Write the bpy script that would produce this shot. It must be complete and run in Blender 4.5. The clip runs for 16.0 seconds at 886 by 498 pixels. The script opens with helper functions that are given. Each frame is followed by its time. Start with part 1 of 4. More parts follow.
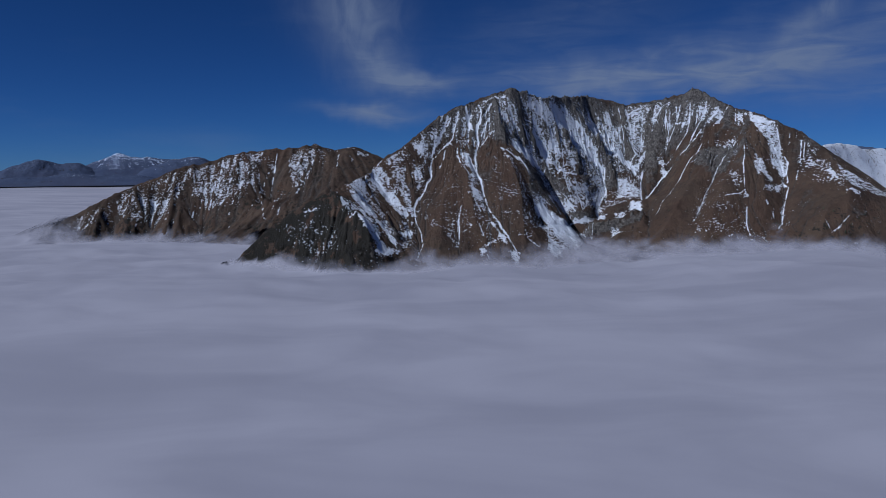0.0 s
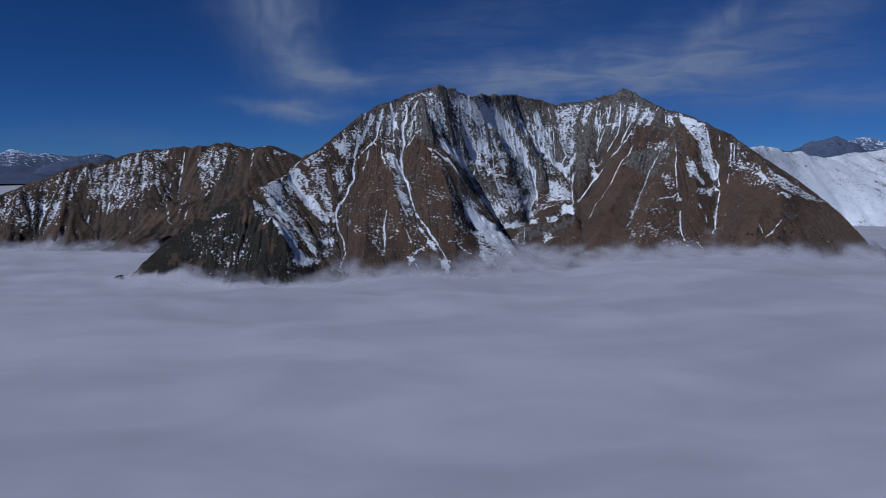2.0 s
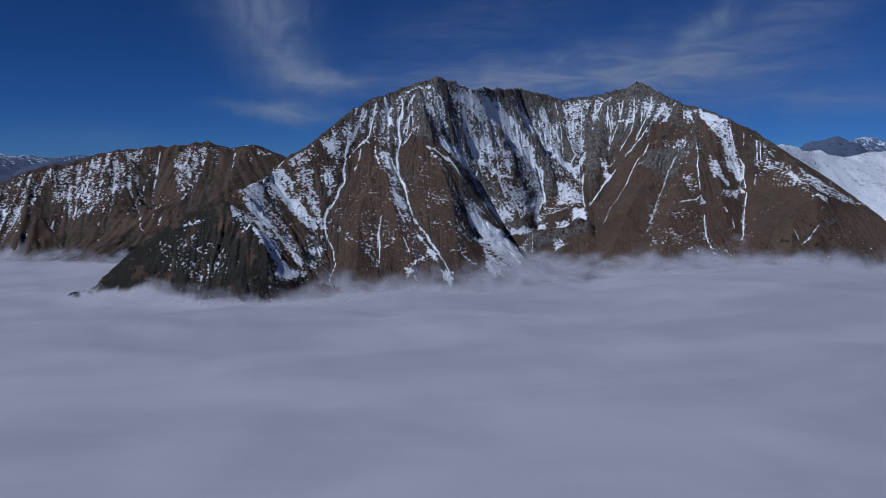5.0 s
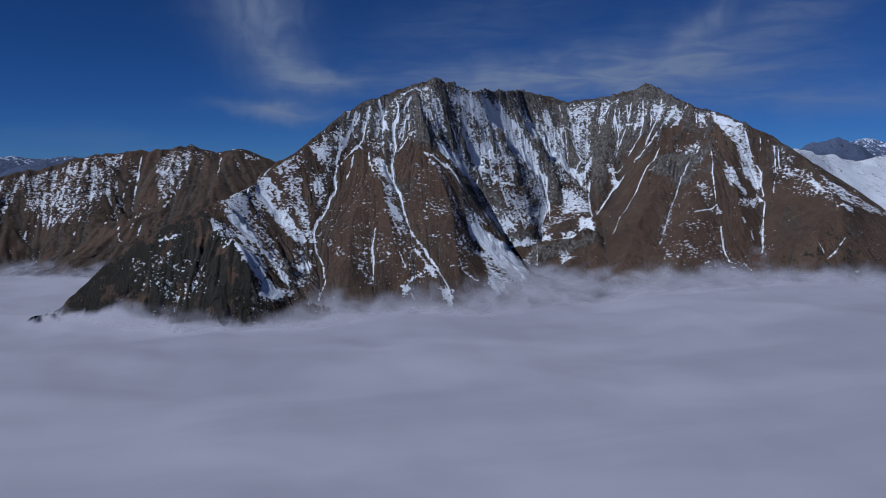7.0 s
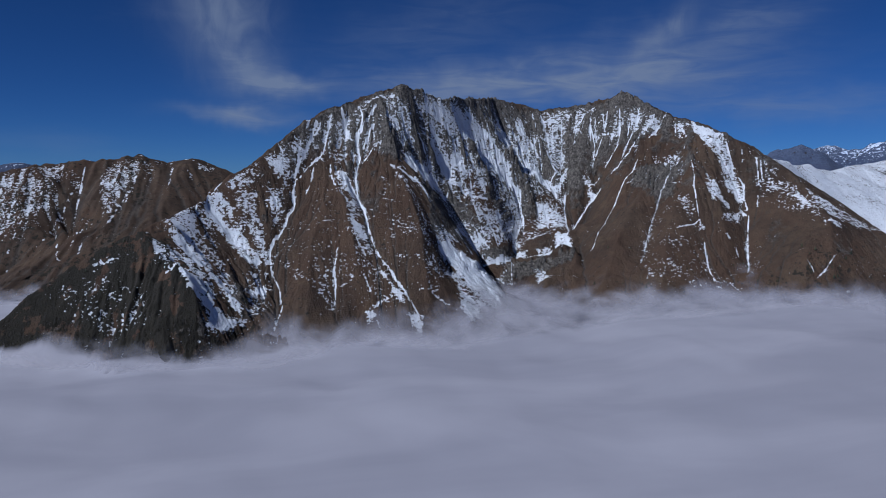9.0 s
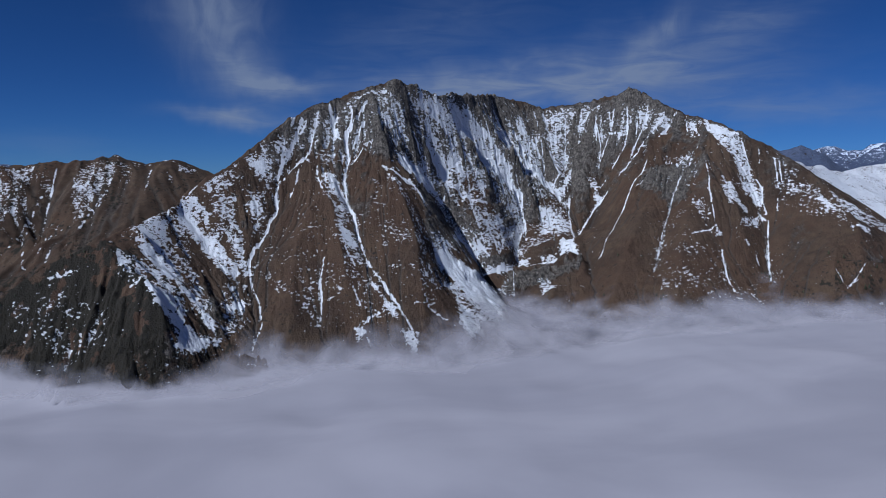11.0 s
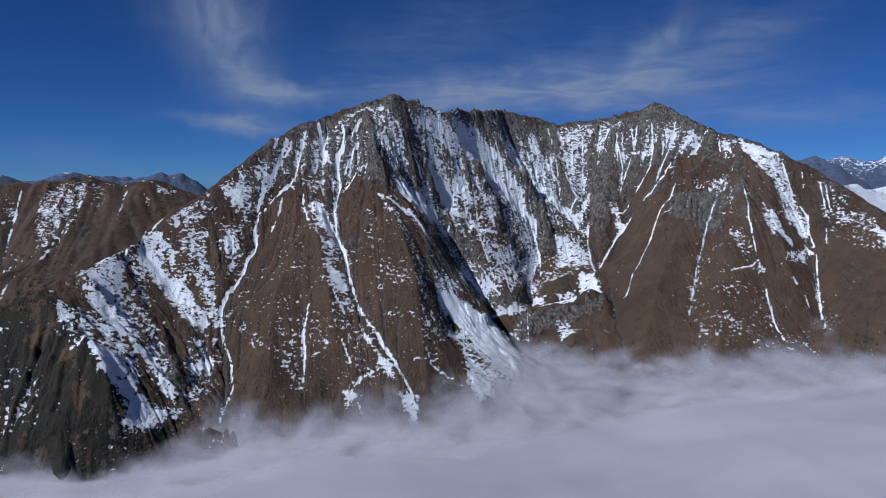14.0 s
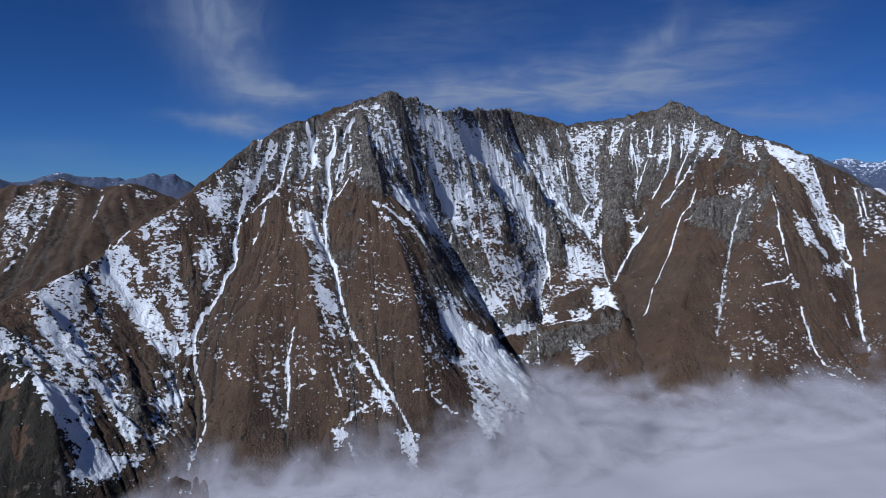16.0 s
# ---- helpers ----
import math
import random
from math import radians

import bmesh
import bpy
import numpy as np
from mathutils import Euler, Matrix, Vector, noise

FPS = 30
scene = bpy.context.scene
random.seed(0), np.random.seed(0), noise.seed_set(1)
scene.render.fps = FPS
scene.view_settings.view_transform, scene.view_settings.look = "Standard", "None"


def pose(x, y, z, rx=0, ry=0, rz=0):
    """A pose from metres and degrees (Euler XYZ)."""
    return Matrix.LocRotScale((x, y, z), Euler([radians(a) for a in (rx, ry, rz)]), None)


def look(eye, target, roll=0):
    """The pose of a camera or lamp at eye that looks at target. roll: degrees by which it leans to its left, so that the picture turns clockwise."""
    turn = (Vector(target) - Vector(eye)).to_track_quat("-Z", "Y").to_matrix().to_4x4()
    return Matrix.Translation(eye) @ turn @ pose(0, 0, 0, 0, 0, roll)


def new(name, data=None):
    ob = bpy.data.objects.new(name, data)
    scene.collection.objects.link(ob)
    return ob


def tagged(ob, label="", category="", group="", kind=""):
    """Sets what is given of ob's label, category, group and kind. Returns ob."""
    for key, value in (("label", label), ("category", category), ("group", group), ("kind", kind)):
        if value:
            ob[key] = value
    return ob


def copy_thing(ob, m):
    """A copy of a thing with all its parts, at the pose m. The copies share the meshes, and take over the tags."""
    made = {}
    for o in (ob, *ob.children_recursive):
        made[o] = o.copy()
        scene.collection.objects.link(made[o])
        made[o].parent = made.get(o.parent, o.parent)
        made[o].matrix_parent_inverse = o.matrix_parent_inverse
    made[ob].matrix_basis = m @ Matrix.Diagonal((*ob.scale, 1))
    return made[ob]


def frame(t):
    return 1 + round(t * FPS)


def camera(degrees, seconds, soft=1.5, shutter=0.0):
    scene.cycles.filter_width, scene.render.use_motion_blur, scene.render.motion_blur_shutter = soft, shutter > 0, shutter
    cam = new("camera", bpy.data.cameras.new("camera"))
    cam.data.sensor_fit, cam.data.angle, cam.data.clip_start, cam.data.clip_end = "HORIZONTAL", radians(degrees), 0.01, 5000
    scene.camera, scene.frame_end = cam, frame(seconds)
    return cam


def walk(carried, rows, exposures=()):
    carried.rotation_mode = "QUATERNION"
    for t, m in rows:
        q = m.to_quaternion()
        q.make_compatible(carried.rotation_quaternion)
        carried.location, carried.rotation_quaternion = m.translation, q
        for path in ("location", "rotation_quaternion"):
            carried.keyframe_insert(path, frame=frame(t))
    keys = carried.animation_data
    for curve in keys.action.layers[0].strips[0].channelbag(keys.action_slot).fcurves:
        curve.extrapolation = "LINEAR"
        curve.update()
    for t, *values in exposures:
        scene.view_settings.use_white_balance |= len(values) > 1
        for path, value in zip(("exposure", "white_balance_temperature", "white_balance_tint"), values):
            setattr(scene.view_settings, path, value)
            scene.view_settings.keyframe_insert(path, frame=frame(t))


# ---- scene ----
cam = camera(64, 16.0, 0.3)
PATH = [
    (0.0, (0.00, 0.00, 200.00), (-0.00, 99.37, 188.78), -0.23),
    (0.5, (-0.96, 17.61, 201.49), (2.61, 116.85, 189.65), -0.11),
    (1.0, (-1.69, 35.38, 202.85), (5.60, 134.40, 190.97), -0.01),
    (1.5, (-2.10, 53.40, 204.17), (8.24, 152.19, 192.55), 0.13),
    (2.0, (-2.54, 71.43, 205.07), (8.35, 170.17, 193.59), 0.08),
    (2.5, (-3.20, 89.16, 205.16), (7.92, 187.88, 193.75), 0.08),
    (3.0, (-4.00, 106.48, 204.49), (7.36, 205.20, 193.29), 0.10),
    (3.5, (-4.71, 123.42, 203.17), (6.89, 222.12, 192.00), 0.10),
    (4.0, (-5.22, 140.34, 201.81), (6.62, 239.01, 190.67), 0.06),
    (6.5, (-2.07, 222.78, 209.56), (10.67, 321.31, 198.16), -0.04),
    (7.0, (-1.35, 239.04, 212.99), (11.59, 337.55, 201.70), -0.02),
    (7.5, (-0.39, 255.01, 216.26), (12.59, 353.55, 205.23), -0.10),
    (8.0, (1.09, 270.83, 218.89), (14.37, 369.32, 207.75), -0.04),
    (8.5, (3.18, 286.63, 221.18), (16.68, 385.15, 210.61), -0.04),
    (9.0, (5.42, 301.92, 222.70), (22.99, 399.79, 212.11), -0.02),
    (11.5, (17.15, 383.10, 223.43), (35.51, 480.87, 213.22), -0.08),
    (12.0, (19.85, 399.20, 227.12), (38.14, 497.01, 217.20), -0.09),
    (12.5, (22.76, 415.40, 231.32), (40.99, 513.23, 221.48), -0.06),
    (13.0, (25.79, 431.59, 235.88), (43.91, 529.46, 226.25), -0.07),
    (13.5, (28.74, 447.88, 240.35), (46.82, 545.76, 230.79), -0.06),
    (14.0, (31.45, 464.24, 244.42), (49.42, 562.16, 234.93), -0.01),
    (14.5, (34.00, 480.59, 247.16), (51.91, 578.49, 237.38), 0.04),
    (15.0, (36.05, 497.23, 248.60), (54.06, 595.11, 238.81), 0.02),
    (15.5, (37.47, 513.82, 249.19), (55.74, 611.66, 239.59), -0.03),
    (16.0, (38.80, 530.66, 249.62), (57.29, 628.48, 240.17), 0.04),
]
walk(cam, [(t, look(eye, target, roll)) for t, eye, target, roll in PATH],
     [(0.0, -0.6, 5200, 11), (4.0, -0.55, 5200, 11), (9.0, -0.41, 5300, 10), (16.0, 0.0, 5480, 9)])

# ---- light ----
SUN_AZ, SUN_EL = radians(-120), radians(42)      # azimuth clockwise from +y
sun_way = Vector((math.sin(SUN_AZ) * math.cos(SUN_EL), math.cos(SUN_AZ) * math.cos(SUN_EL), math.sin(SUN_EL)))
sun_data = bpy.data.lights.new("sun", "SUN")
sun_data.energy, sun_data.angle, sun_data.color = 5.0, radians(0.5), (1.0, 0.95, 0.9)
sun = new("sun", sun_data)
sun.matrix_world = look(sun_way * 1000, (0, 0, 0))


class Nodes:
    """Short writing for node trees."""

    def __init__(self, tree):
        self.tree = tree
        tree.nodes.clear()

    def add(self, kind, **values):
        n = self.tree.nodes.new(kind)
        for key, v in values.items():
            if key in n.inputs:
                self.set(n.inputs[key], v)
            else:
                setattr(n, key, v)
        return n

    def set(self, socket, v):
        if isinstance(v, bpy.types.NodeSocket):
            self.tree.links.new(v, socket)
        else:
            socket.default_value = v

    def math(self, op, a, b=0.0, c=0.0, clamp=False):
        n = self.tree.nodes.new("ShaderNodeMath")
        n.operation, n.use_clamp = op, clamp
        for s, v in zip(n.inputs, (a, b, c)):
            self.set(s, v)
        return n.outputs[0]

    def noise(self, vector, scale, detail=4.0, rough=0.55, distort=0.0):
        n = self.tree.nodes.new("ShaderNodeTexNoise")
        for key, v in (("Vector", vector), ("Scale", scale), ("Detail", detail), ("Roughness", rough), ("Distortion", distort)):
            self.set(n.inputs[key], v)
        return n.outputs["Fac"]

    def stretch(self, vector, scale, rot=(0, 0, 0)):
        n = self.tree.nodes.new("ShaderNodeMapping")
        self.set(n.inputs["Vector"], vector)
        n.inputs["Scale"].default_value, n.inputs["Rotation"].default_value = scale, rot
        return n.outputs[0]

    def step(self, v, lo, hi):
        n = self.tree.nodes.new("ShaderNodeMapRange")
        n.interpolation_type = "SMOOTHSTEP"
        for i, x in enumerate((v, lo, hi, 0.0, 1.0)):
            self.set(n.inputs[i], x)
        return n.outputs[0]

    def mix(self, fac, a, b):
        n = self.tree.nodes.new("ShaderNodeMix")
        n.data_type = "RGBA"
        self.set(n.inputs[0], fac)
        self.set(n.inputs[6], (*a, 1) if isinstance(a, tuple) else a)
        self.set(n.inputs[7], (*b, 1) if isinstance(b, tuple) else b)
        return n.outputs[2]


def build_world():
    world = bpy.data.worlds.new("world")
    scene.world = world
    world.use_nodes = True
    k = Nodes(world.node_tree)
    sky = k.add("ShaderNodeTexSky", sky_type="NISHITA", sun_disc=False, sun_elevation=SUN_EL, sun_rotation=SUN_AZ,
                altitude=3000.0, air_density=0.7, dust_density=0.0, ozone_density=6.0)
    co = k.add("ShaderNodeTexCoord").outputs["Generated"]
    sep = k.add("ShaderNodeSeparateXYZ", Vector=co)
    x, y, z = sep.outputs
    az = k.math("ARCTAN2", x, y)
    flat = k.math("SQRT", k.math("ADD", k.math("MULTIPLY", x, x), k.math("MULTIPLY", y, y)))
    el = k.math("ARCTAN2", z, flat)
    plane = k.add("ShaderNodeCombineXYZ", X=az, Y=el).outputs[0]
    warp = k.math("MULTIPLY", k.math("SUBTRACT", k.noise(plane, 14.0, 3.0), 0.5), 0.05)
    el2 = k.math("ADD", el, warp)
    fine = k.noise(k.stretch(plane, (5.0, 26.0, 1.0), (0, 0, radians(12))), 2.0, 5.0, 0.55, 1.0)
    plume_grain = k.noise(k.stretch(plane, (15.0, 8.0, 1.0), (0, 0, radians(25))), 1.6, 6.0, 0.55, 1.2)

    def wisp(az0, el0, tilt, length, width, amount, grain):
        """A streak of ice cloud round a direction, in degrees."""
        a0, e0, t0 = radians(az0), radians(el0), radians(tilt)
        da, de = k.math("SUBTRACT", az, a0), k.math("SUBTRACT", el2, e0)
        along = k.math("ADD", k.math("MULTIPLY", da, math.cos(t0)), k.math("MULTIPLY", de, math.sin(t0)))
        across = k.math("SUBTRACT", k.math("MULTIPLY", de, math.cos(t0)), k.math("MULTIPLY", da, math.sin(t0)))
        r = k.math("ADD", k.math("POWER", k.math("ABSOLUTE", k.math("DIVIDE", along, radians(length))), 2.0),
                   k.math("POWER", k.math("ABSOLUTE", k.math("DIVIDE", across, radians(width))), 2.0))
        body = k.math("MULTIPLY", k.math("EXPONENT", k.math("MULTIPLY", r, -1.0)), amount)
        return k.math("MULTIPLY", body, k.math("ADD", 0.42, k.math("MULTIPLY", k.step(grain, 0.2, 0.85), 0.9)))

    wisps = [
        wisp(-5.8, 4.4, -4, 3.8, 0.6, 0.8, fine),
        wisp(-2.2, 6.7, 6, 3.4, 0.8, 0.75, fine),
        wisp(-4.6, 7.6, -35, 3.2, 1.5, 0.55, fine),
        wisp(-6.3, 10.5, -66, 3.8, 2.7, 0.5, plume_grain),
        wisp(-7.4, 15.5, -80, 5.0, 4.0, 0.45, plume_grain),
        wisp(10.0, 6.6, 2, 6.0, 1.5, 0.65, fine),
        wisp(19.0, 7.0, 3, 8.0, 1.5, 0.8, fine),
        wisp(28.0, 7.2, 6, 8.0, 1.5, 0.5, fine),
        wisp(22.0, 9.2, 10, 9.0, 1.9, 0.25, fine),
        wisp(26.8, 10.4, 35, 2.4, 0.9, 0.75, plume_grain),
        wisp(31.0, 9.8, 15, 6.0, 1.4, 0.45, fine),
        wisp(9.0, 10.8, 15, 9.0, 2.8, 0.2, fine),
        wisp(35.0, 5.0, 0, 9.0, 1.4, 0.4, fine),
    ]
    total = wisps[0]
    for wisp_value in wisps[1:]:
        total = k.math("ADD", total, wisp_value)
    thin = k.math("MULTIPLY", k.step(k.noise(k.stretch(co, (2.0, 2.0, 9.0)), 1.5, 6.0), 0.55, 0.8), 0.12)
    total = k.math("ADD", total, thin, clamp=True)
    total = k.math("MULTIPLY", total, 0.8)
    deep = k.add("ShaderNodeMix", data_type="RGBA", blend_type="MULTIPLY")
    k.set(deep.inputs[0], 1.0)
    k.set(deep.inputs[6], sky.outputs[0])
    k.set(deep.inputs[7], (0.465, 0.685, 0.975, 1))
    col = k.mix(total, deep.outputs[2], (5.0, 5.6, 7.0))
    bg = k.add("ShaderNodeBackground", Color=col, Strength=0.05)
    out = k.add("ShaderNodeOutputWorld")
    k.tree.links.new(bg.outputs[0], out.inputs[0])


build_world()

# ---- numeric helpers ----


def lattice(ix, iy, seed):
    h = (ix.astype(np.int64) * 374761393 + iy.astype(np.int64) * 668265263 + seed * 974634777) & 0xFFFFFFFF
    h = ((h ^ (h >> 13)) * 1274126177) & 0xFFFFFFFF
    return ((h ^ (h >> 16)) & 0xFFFF) / 65535.0 * 2 * math.pi


def perlin(x, y, seed=0):
    x0, y0 = np.floor(x), np.floor(y)
    fx, fy = x - x0, y - y0
    u, v = fx * fx * fx * (fx * (fx * 6 - 15) + 10), fy * fy * fy * (fy * (fy * 6 - 15) + 10)

    def corner(i, j):
        a = lattice(x0 + i, y0 + j, seed)
        return np.cos(a) * (fx - i) + np.sin(a) * (fy - j)
    n0 = corner(0, 0) * (1 - u) + corner(1, 0) * u
    n1 = corner(0, 1) * (1 - u) + corner(1, 1) * u
    return (n0 * (1 - v) + n1 * v) * 1.4


def fbm(x, y, octaves, seed=0, gain=0.5):
    total, amp = 0.0, 1.0
    for o in range(octaves):
        total = total + amp * perlin(x * 2 ** o, y * 2 ** o, seed + o)
        amp *= gain
    return total


def ridged(x, y, octaves, seed=0):
    total, amp = 0.0, 1.0
    for o in range(octaves):
        total = total + amp * (1 - 2 * np.abs(perlin(x * 2 ** o, y * 2 ** o, seed + o)))
        amp *= 0.5
    return total


def blur(a, n):
    for _ in range(n):
        p = np.pad(a, 1, mode="edge")
        a = (p[:-2, 1:-1] + p[2:, 1:-1] + p[1:-1, :-2] + p[1:-1, 2:] + 2 * a) / 6
    return a


BARE = -0.4                                      # a layer of snow that leaves the ground bare


class Field:
    """A height field over a rectangle of the plan: ridges and gullies as lines, stretched skin between them, then eroded."""

    def __init__(self, x0, x1, y0, y1, cell, rim):
        self.x0, self.y0, self.cell = x0, y0, cell
        self.nx, self.ny = int(round((x1 - x0) / cell)) + 1, int(round((y1 - y0) / cell)) + 1
        self.X, self.Y = np.meshgrid(x0 + np.arange(self.nx) * cell, y0 + np.arange(self.ny) * cell)
        self.rim = rim
        self.lines = []

    def line(self, points):
        self.lines.append(np.array(points, float))

    def stretch_skin(self):
        z = None
        for step in (8, 4, 2, 1):
            nx, ny, d = (self.nx - 1) // step + 1, (self.ny - 1) // step + 1, self.cell * step
            gx, gy = np.meshgrid(np.arange(nx) * d, np.arange(ny) * d)
            if z is None:
                z = np.full((ny, nx), self.rim[0], float)
            else:
                fx, fy = np.minimum(gx / (2 * d), pz.shape[1] - 1.001), np.minimum(gy / (2 * d), pz.shape[0] - 1.001)
                i, j = fx.astype(int), fy.astype(int)
                a, b = fx - i, fy - j
                z = (pz[j, i] * (1 - a) + pz[j, i + 1] * a) * (1 - b) + (pz[j + 1, i] * (1 - a) + pz[j + 1, i + 1] * a) * b
            fix, val = np.zeros((ny, nx), bool), np.zeros((ny, nx))
            fix[0], fix[-1], fix[:, 0], fix[:, -1] = True, True, True, True
            val[0], val[:, 0], val[:, -1], val[-1] = self.rim[0], self.rim[2], self.rim[3], self.rim[1]
            for pts in self.lines:
                for p, q in zip(pts[:-1], pts[1:]):
                    m = int(np.hypot(*(q - p)[:2]) / d * 2) + 2
                    s = np.linspace(0, 1, m)[:, None]
                    w = p + (q - p) * s
                    i = np.clip(np.round((w[:, 0] - self.x0) / d).astype(int), 0, nx - 1)
                    j = np.clip(np.round((w[:, 1] - self.y0) / d).astype(int), 0, ny - 1)
                    fix[j, i], val[j, i] = True, w[:, 2]
            free = ~fix[1:-1, 1:-1]
            z[fix] = val[fix]
            for _ in range({8: 300, 4: 120, 2: 50, 1: 12}[step]):
                inner = (z[:-2, 1:-1] + z[2:, 1:-1] + z[1:-1, :-2] + z[1:-1, 2:]) / 4
                z[1:-1, 1:-1][free] = inner[free]
            pz = z
        self.Z = z

    def flow(self):
        """Each cell's lowest neighbour and the area that drains through it."""
        z = self.Z
        n = z.size
        index = np.arange(n).reshape(z.shape)
        best, rec, far = np.zeros(z.shape), index.copy(), np.ones(z.shape)
        p, q = np.pad(z, 1, mode="edge"), np.pad(index, 1, mode="edge")
        for dj in (0, 1, 2):
            for di in (0, 1, 2):
                if (di, dj) != (1, 1):
                    dist = math.hypot(di - 1, dj - 1)
                    drop = (z - p[dj:dj + z.shape[0], di:di + z.shape[1]]) / dist
                    better = drop > best
                    best = np.where(better, drop, best)
                    rec = np.where(better, q[dj:dj + z.shape[0], di:di + z.shape[1]], rec)
                    far = np.where(better, dist, far)
        order = np.argsort(-z.ravel(), kind="stable").tolist()
        r = rec.ravel().tolist()
        area = [1.0] * n
        for o in order:
            t = r[o]
            if t != o:
                area[t] += area[o]
        return order, r, np.array(area).reshape(z.shape), far

    def erode(self, passes, k, deepest):
        start = self.Z.copy()
        for _ in range(passes):
            order, r, area, far = self.flow()
            f = (k * np.sqrt(np.minimum(area, 4000)) / far).ravel().tolist()
            z = self.Z.ravel().tolist()
            for o in reversed(order):
                t = r[o]
                if t != o:
                    z[o] = (z[o] + f[o] * z[t]) / (1 + f[o])
            self.Z = np.array(z).reshape(self.Z.shape)
            self.Z = np.maximum(self.Z, start - deepest)
        self.area = self.flow()[2]

    def combed(self, base, size, length, seed):
        """Ribs and furrows that run down the fall line: noise drawn out along the slope; about -1 to 1, ridges sharp."""
        gy, gx = np.gradient(blur(base, 40), self.cell)
        g = np.hypot(gx, gy) + 1e-6
        ux, uy = gx / g, gy / g
        grain = fbm(self.X / size, self.Y / size, 2, seed)
        total = grain.copy()
        for sign in (-1.0, 1.0):
            px, py = np.meshgrid(np.arange(self.nx, dtype=np.float32), np.arange(self.ny, dtype=np.float32))
            for _ in range(int(length / 2 / self.cell / 2)):
                i, j = np.clip(px.astype(np.int32), 0, self.nx - 1), np.clip(py.astype(np.int32), 0, self.ny - 1)
                px += sign * 2 * ux[j, i]
                py += sign * 2 * uy[j, i]
                total += grain[np.clip(py.astype(np.int32), 0, self.ny - 1), np.clip(px.astype(np.int32), 0, self.nx - 1)]
        total = blur(total, 1)
        return 1 - 1.25 * np.abs(total / total.std())

    def window(self, points, margin):
        px, py = [p[0] for p in points], [p[1] for p in points]
        return tuple(slice(max(0, int((lo - o - margin) / self.cell)), max(1, int((hi - o + margin) / self.cell) + 2))
                     for lo, hi, o in ((min(py), max(py), self.y0), (min(px), max(px), self.x0)))

    def couloir(self, width, amount, *points):
        """A tongue of snow along a line of the plan, in a furrow of its own."""
        for p, q in zip(points[:-1], points[1:]):
            w = self.window((p, q), 4 * width + 4)
            X, Y = self.X[w], self.Y[w]
            ux, uy = q[0] - p[0], q[1] - p[1]
            s = np.clip(((X - p[0]) * ux + (Y - p[1]) * uy) / (ux * ux + uy * uy + 1e-6), 0, 1)
            d = np.hypot(X - p[0] - s * ux, Y - p[1] - s * uy)
            self.cut[w] = np.maximum(self.cut[w], min(3.0, 1.1 * width) * np.clip(1 - d / (2.6 * width), 0, 1))
            d = d + self.ragged[w] * min(0.8, width / 2.6)
            tongue = BARE + (amount * self.uneven[w] - BARE) * np.clip(1.5 - 1.6 * d / width, 0, 1)
            scraps = BARE + 0.42 * np.clip(1.6 - d / (3.0 * width), 0, 1)
            self.lain[w] = np.maximum(self.lain[w], np.maximum(tongue, scraps))

    def rib(self, rise, width, *points):
        """A fin of rock along a line of the plan; a negative one is a hollow."""
        whole = self.window(points, 2 * width + 4)
        X, Y = self.X[whole] + 1.5 * self.ragged[whole], self.Y[whole] + 1.5 * self.ragged[whole]
        near = np.full(X.shape, 1e9)
        for p, q in zip(points[:-1], points[1:]):
            ux, uy = q[0] - p[0], q[1] - p[1]
            s = np.clip(((X - p[0]) * ux + (Y - p[1]) * uy) / (ux * ux + uy * uy + 1e-6), 0, 1)
            near = np.minimum(near, np.hypot(X - p[0] - s * ux, Y - p[1] - s * uy))
        self.fin[whole] += rise * np.clip(1 - near / width, 0, 1)

    def spread(self, points, soft):
        """The part of the plan round an outline, and how far inside it each place is, with a ragged edge soft metres wide."""
        w = self.window(points, 4 * soft + 4)
        X, Y = self.X[w] + self.ragged[w] * 0.5 * soft, self.Y[w] + self.ragged[w] * 0.4 * soft
        near, inside = np.full(X.shape, 1e9), np.zeros(X.shape, bool)
        for (xa, ya), (xb, yb) in zip(points, points[1:] + points[:1]):
            ux, uy = xb - xa, yb - ya
            s = np.clip(((X - xa) * ux + (Y - ya) * uy) / (ux * ux + uy * uy + 1e-6), 0, 1)
            near = np.minimum(near, np.hypot(X - xa - s * ux, Y - ya - s * uy))
            if ya != yb:
                inside ^= ((ya > Y) != (yb > Y)) & (X < (Y - ya) * ux / uy + xa)
        return w, np.clip(0.5 + np.where(inside, near, -near) / (2 * soft), 0, 1)

    def sheet(self, amount, *points):
        """A field of snow inside an outline; below 0.5 it is broken into scraps, a negative one is a bare place."""
        w, k = self.spread(list(points), 3.2)
        self.lain[w] = np.where(amount > self.lain[w], self.lain[w] + (amount - self.lain[w]) * k, self.lain[w]) if amount > 0 else self.lain[w] + (amount - self.lain[w]) * k

    def crag(self, amount, *points):
        """Bare rock inside an outline, or turf where the amount is negative."""
        w, k = self.spread(list(points), 5.0)
        self.stone[w] = np.where(abs(amount) * k > np.abs(self.stone[w]), amount * k, self.stone[w])

    def bare(self):
        self.ragged = 1.6 * fbm(self.X / 7, self.Y / 7, 4, 141, 0.6)
        self.uneven = np.clip(0.95 + 0.45 * fbm(self.X / 10, self.Y / 10, 4, 151), 0.55, 1.15)
        self.lain, self.cut, self.stone = np.full(self.Z.shape, BARE), np.zeros(self.Z.shape), np.zeros(self.Z.shape)
        self.fin = np.zeros(self.Z.shape)

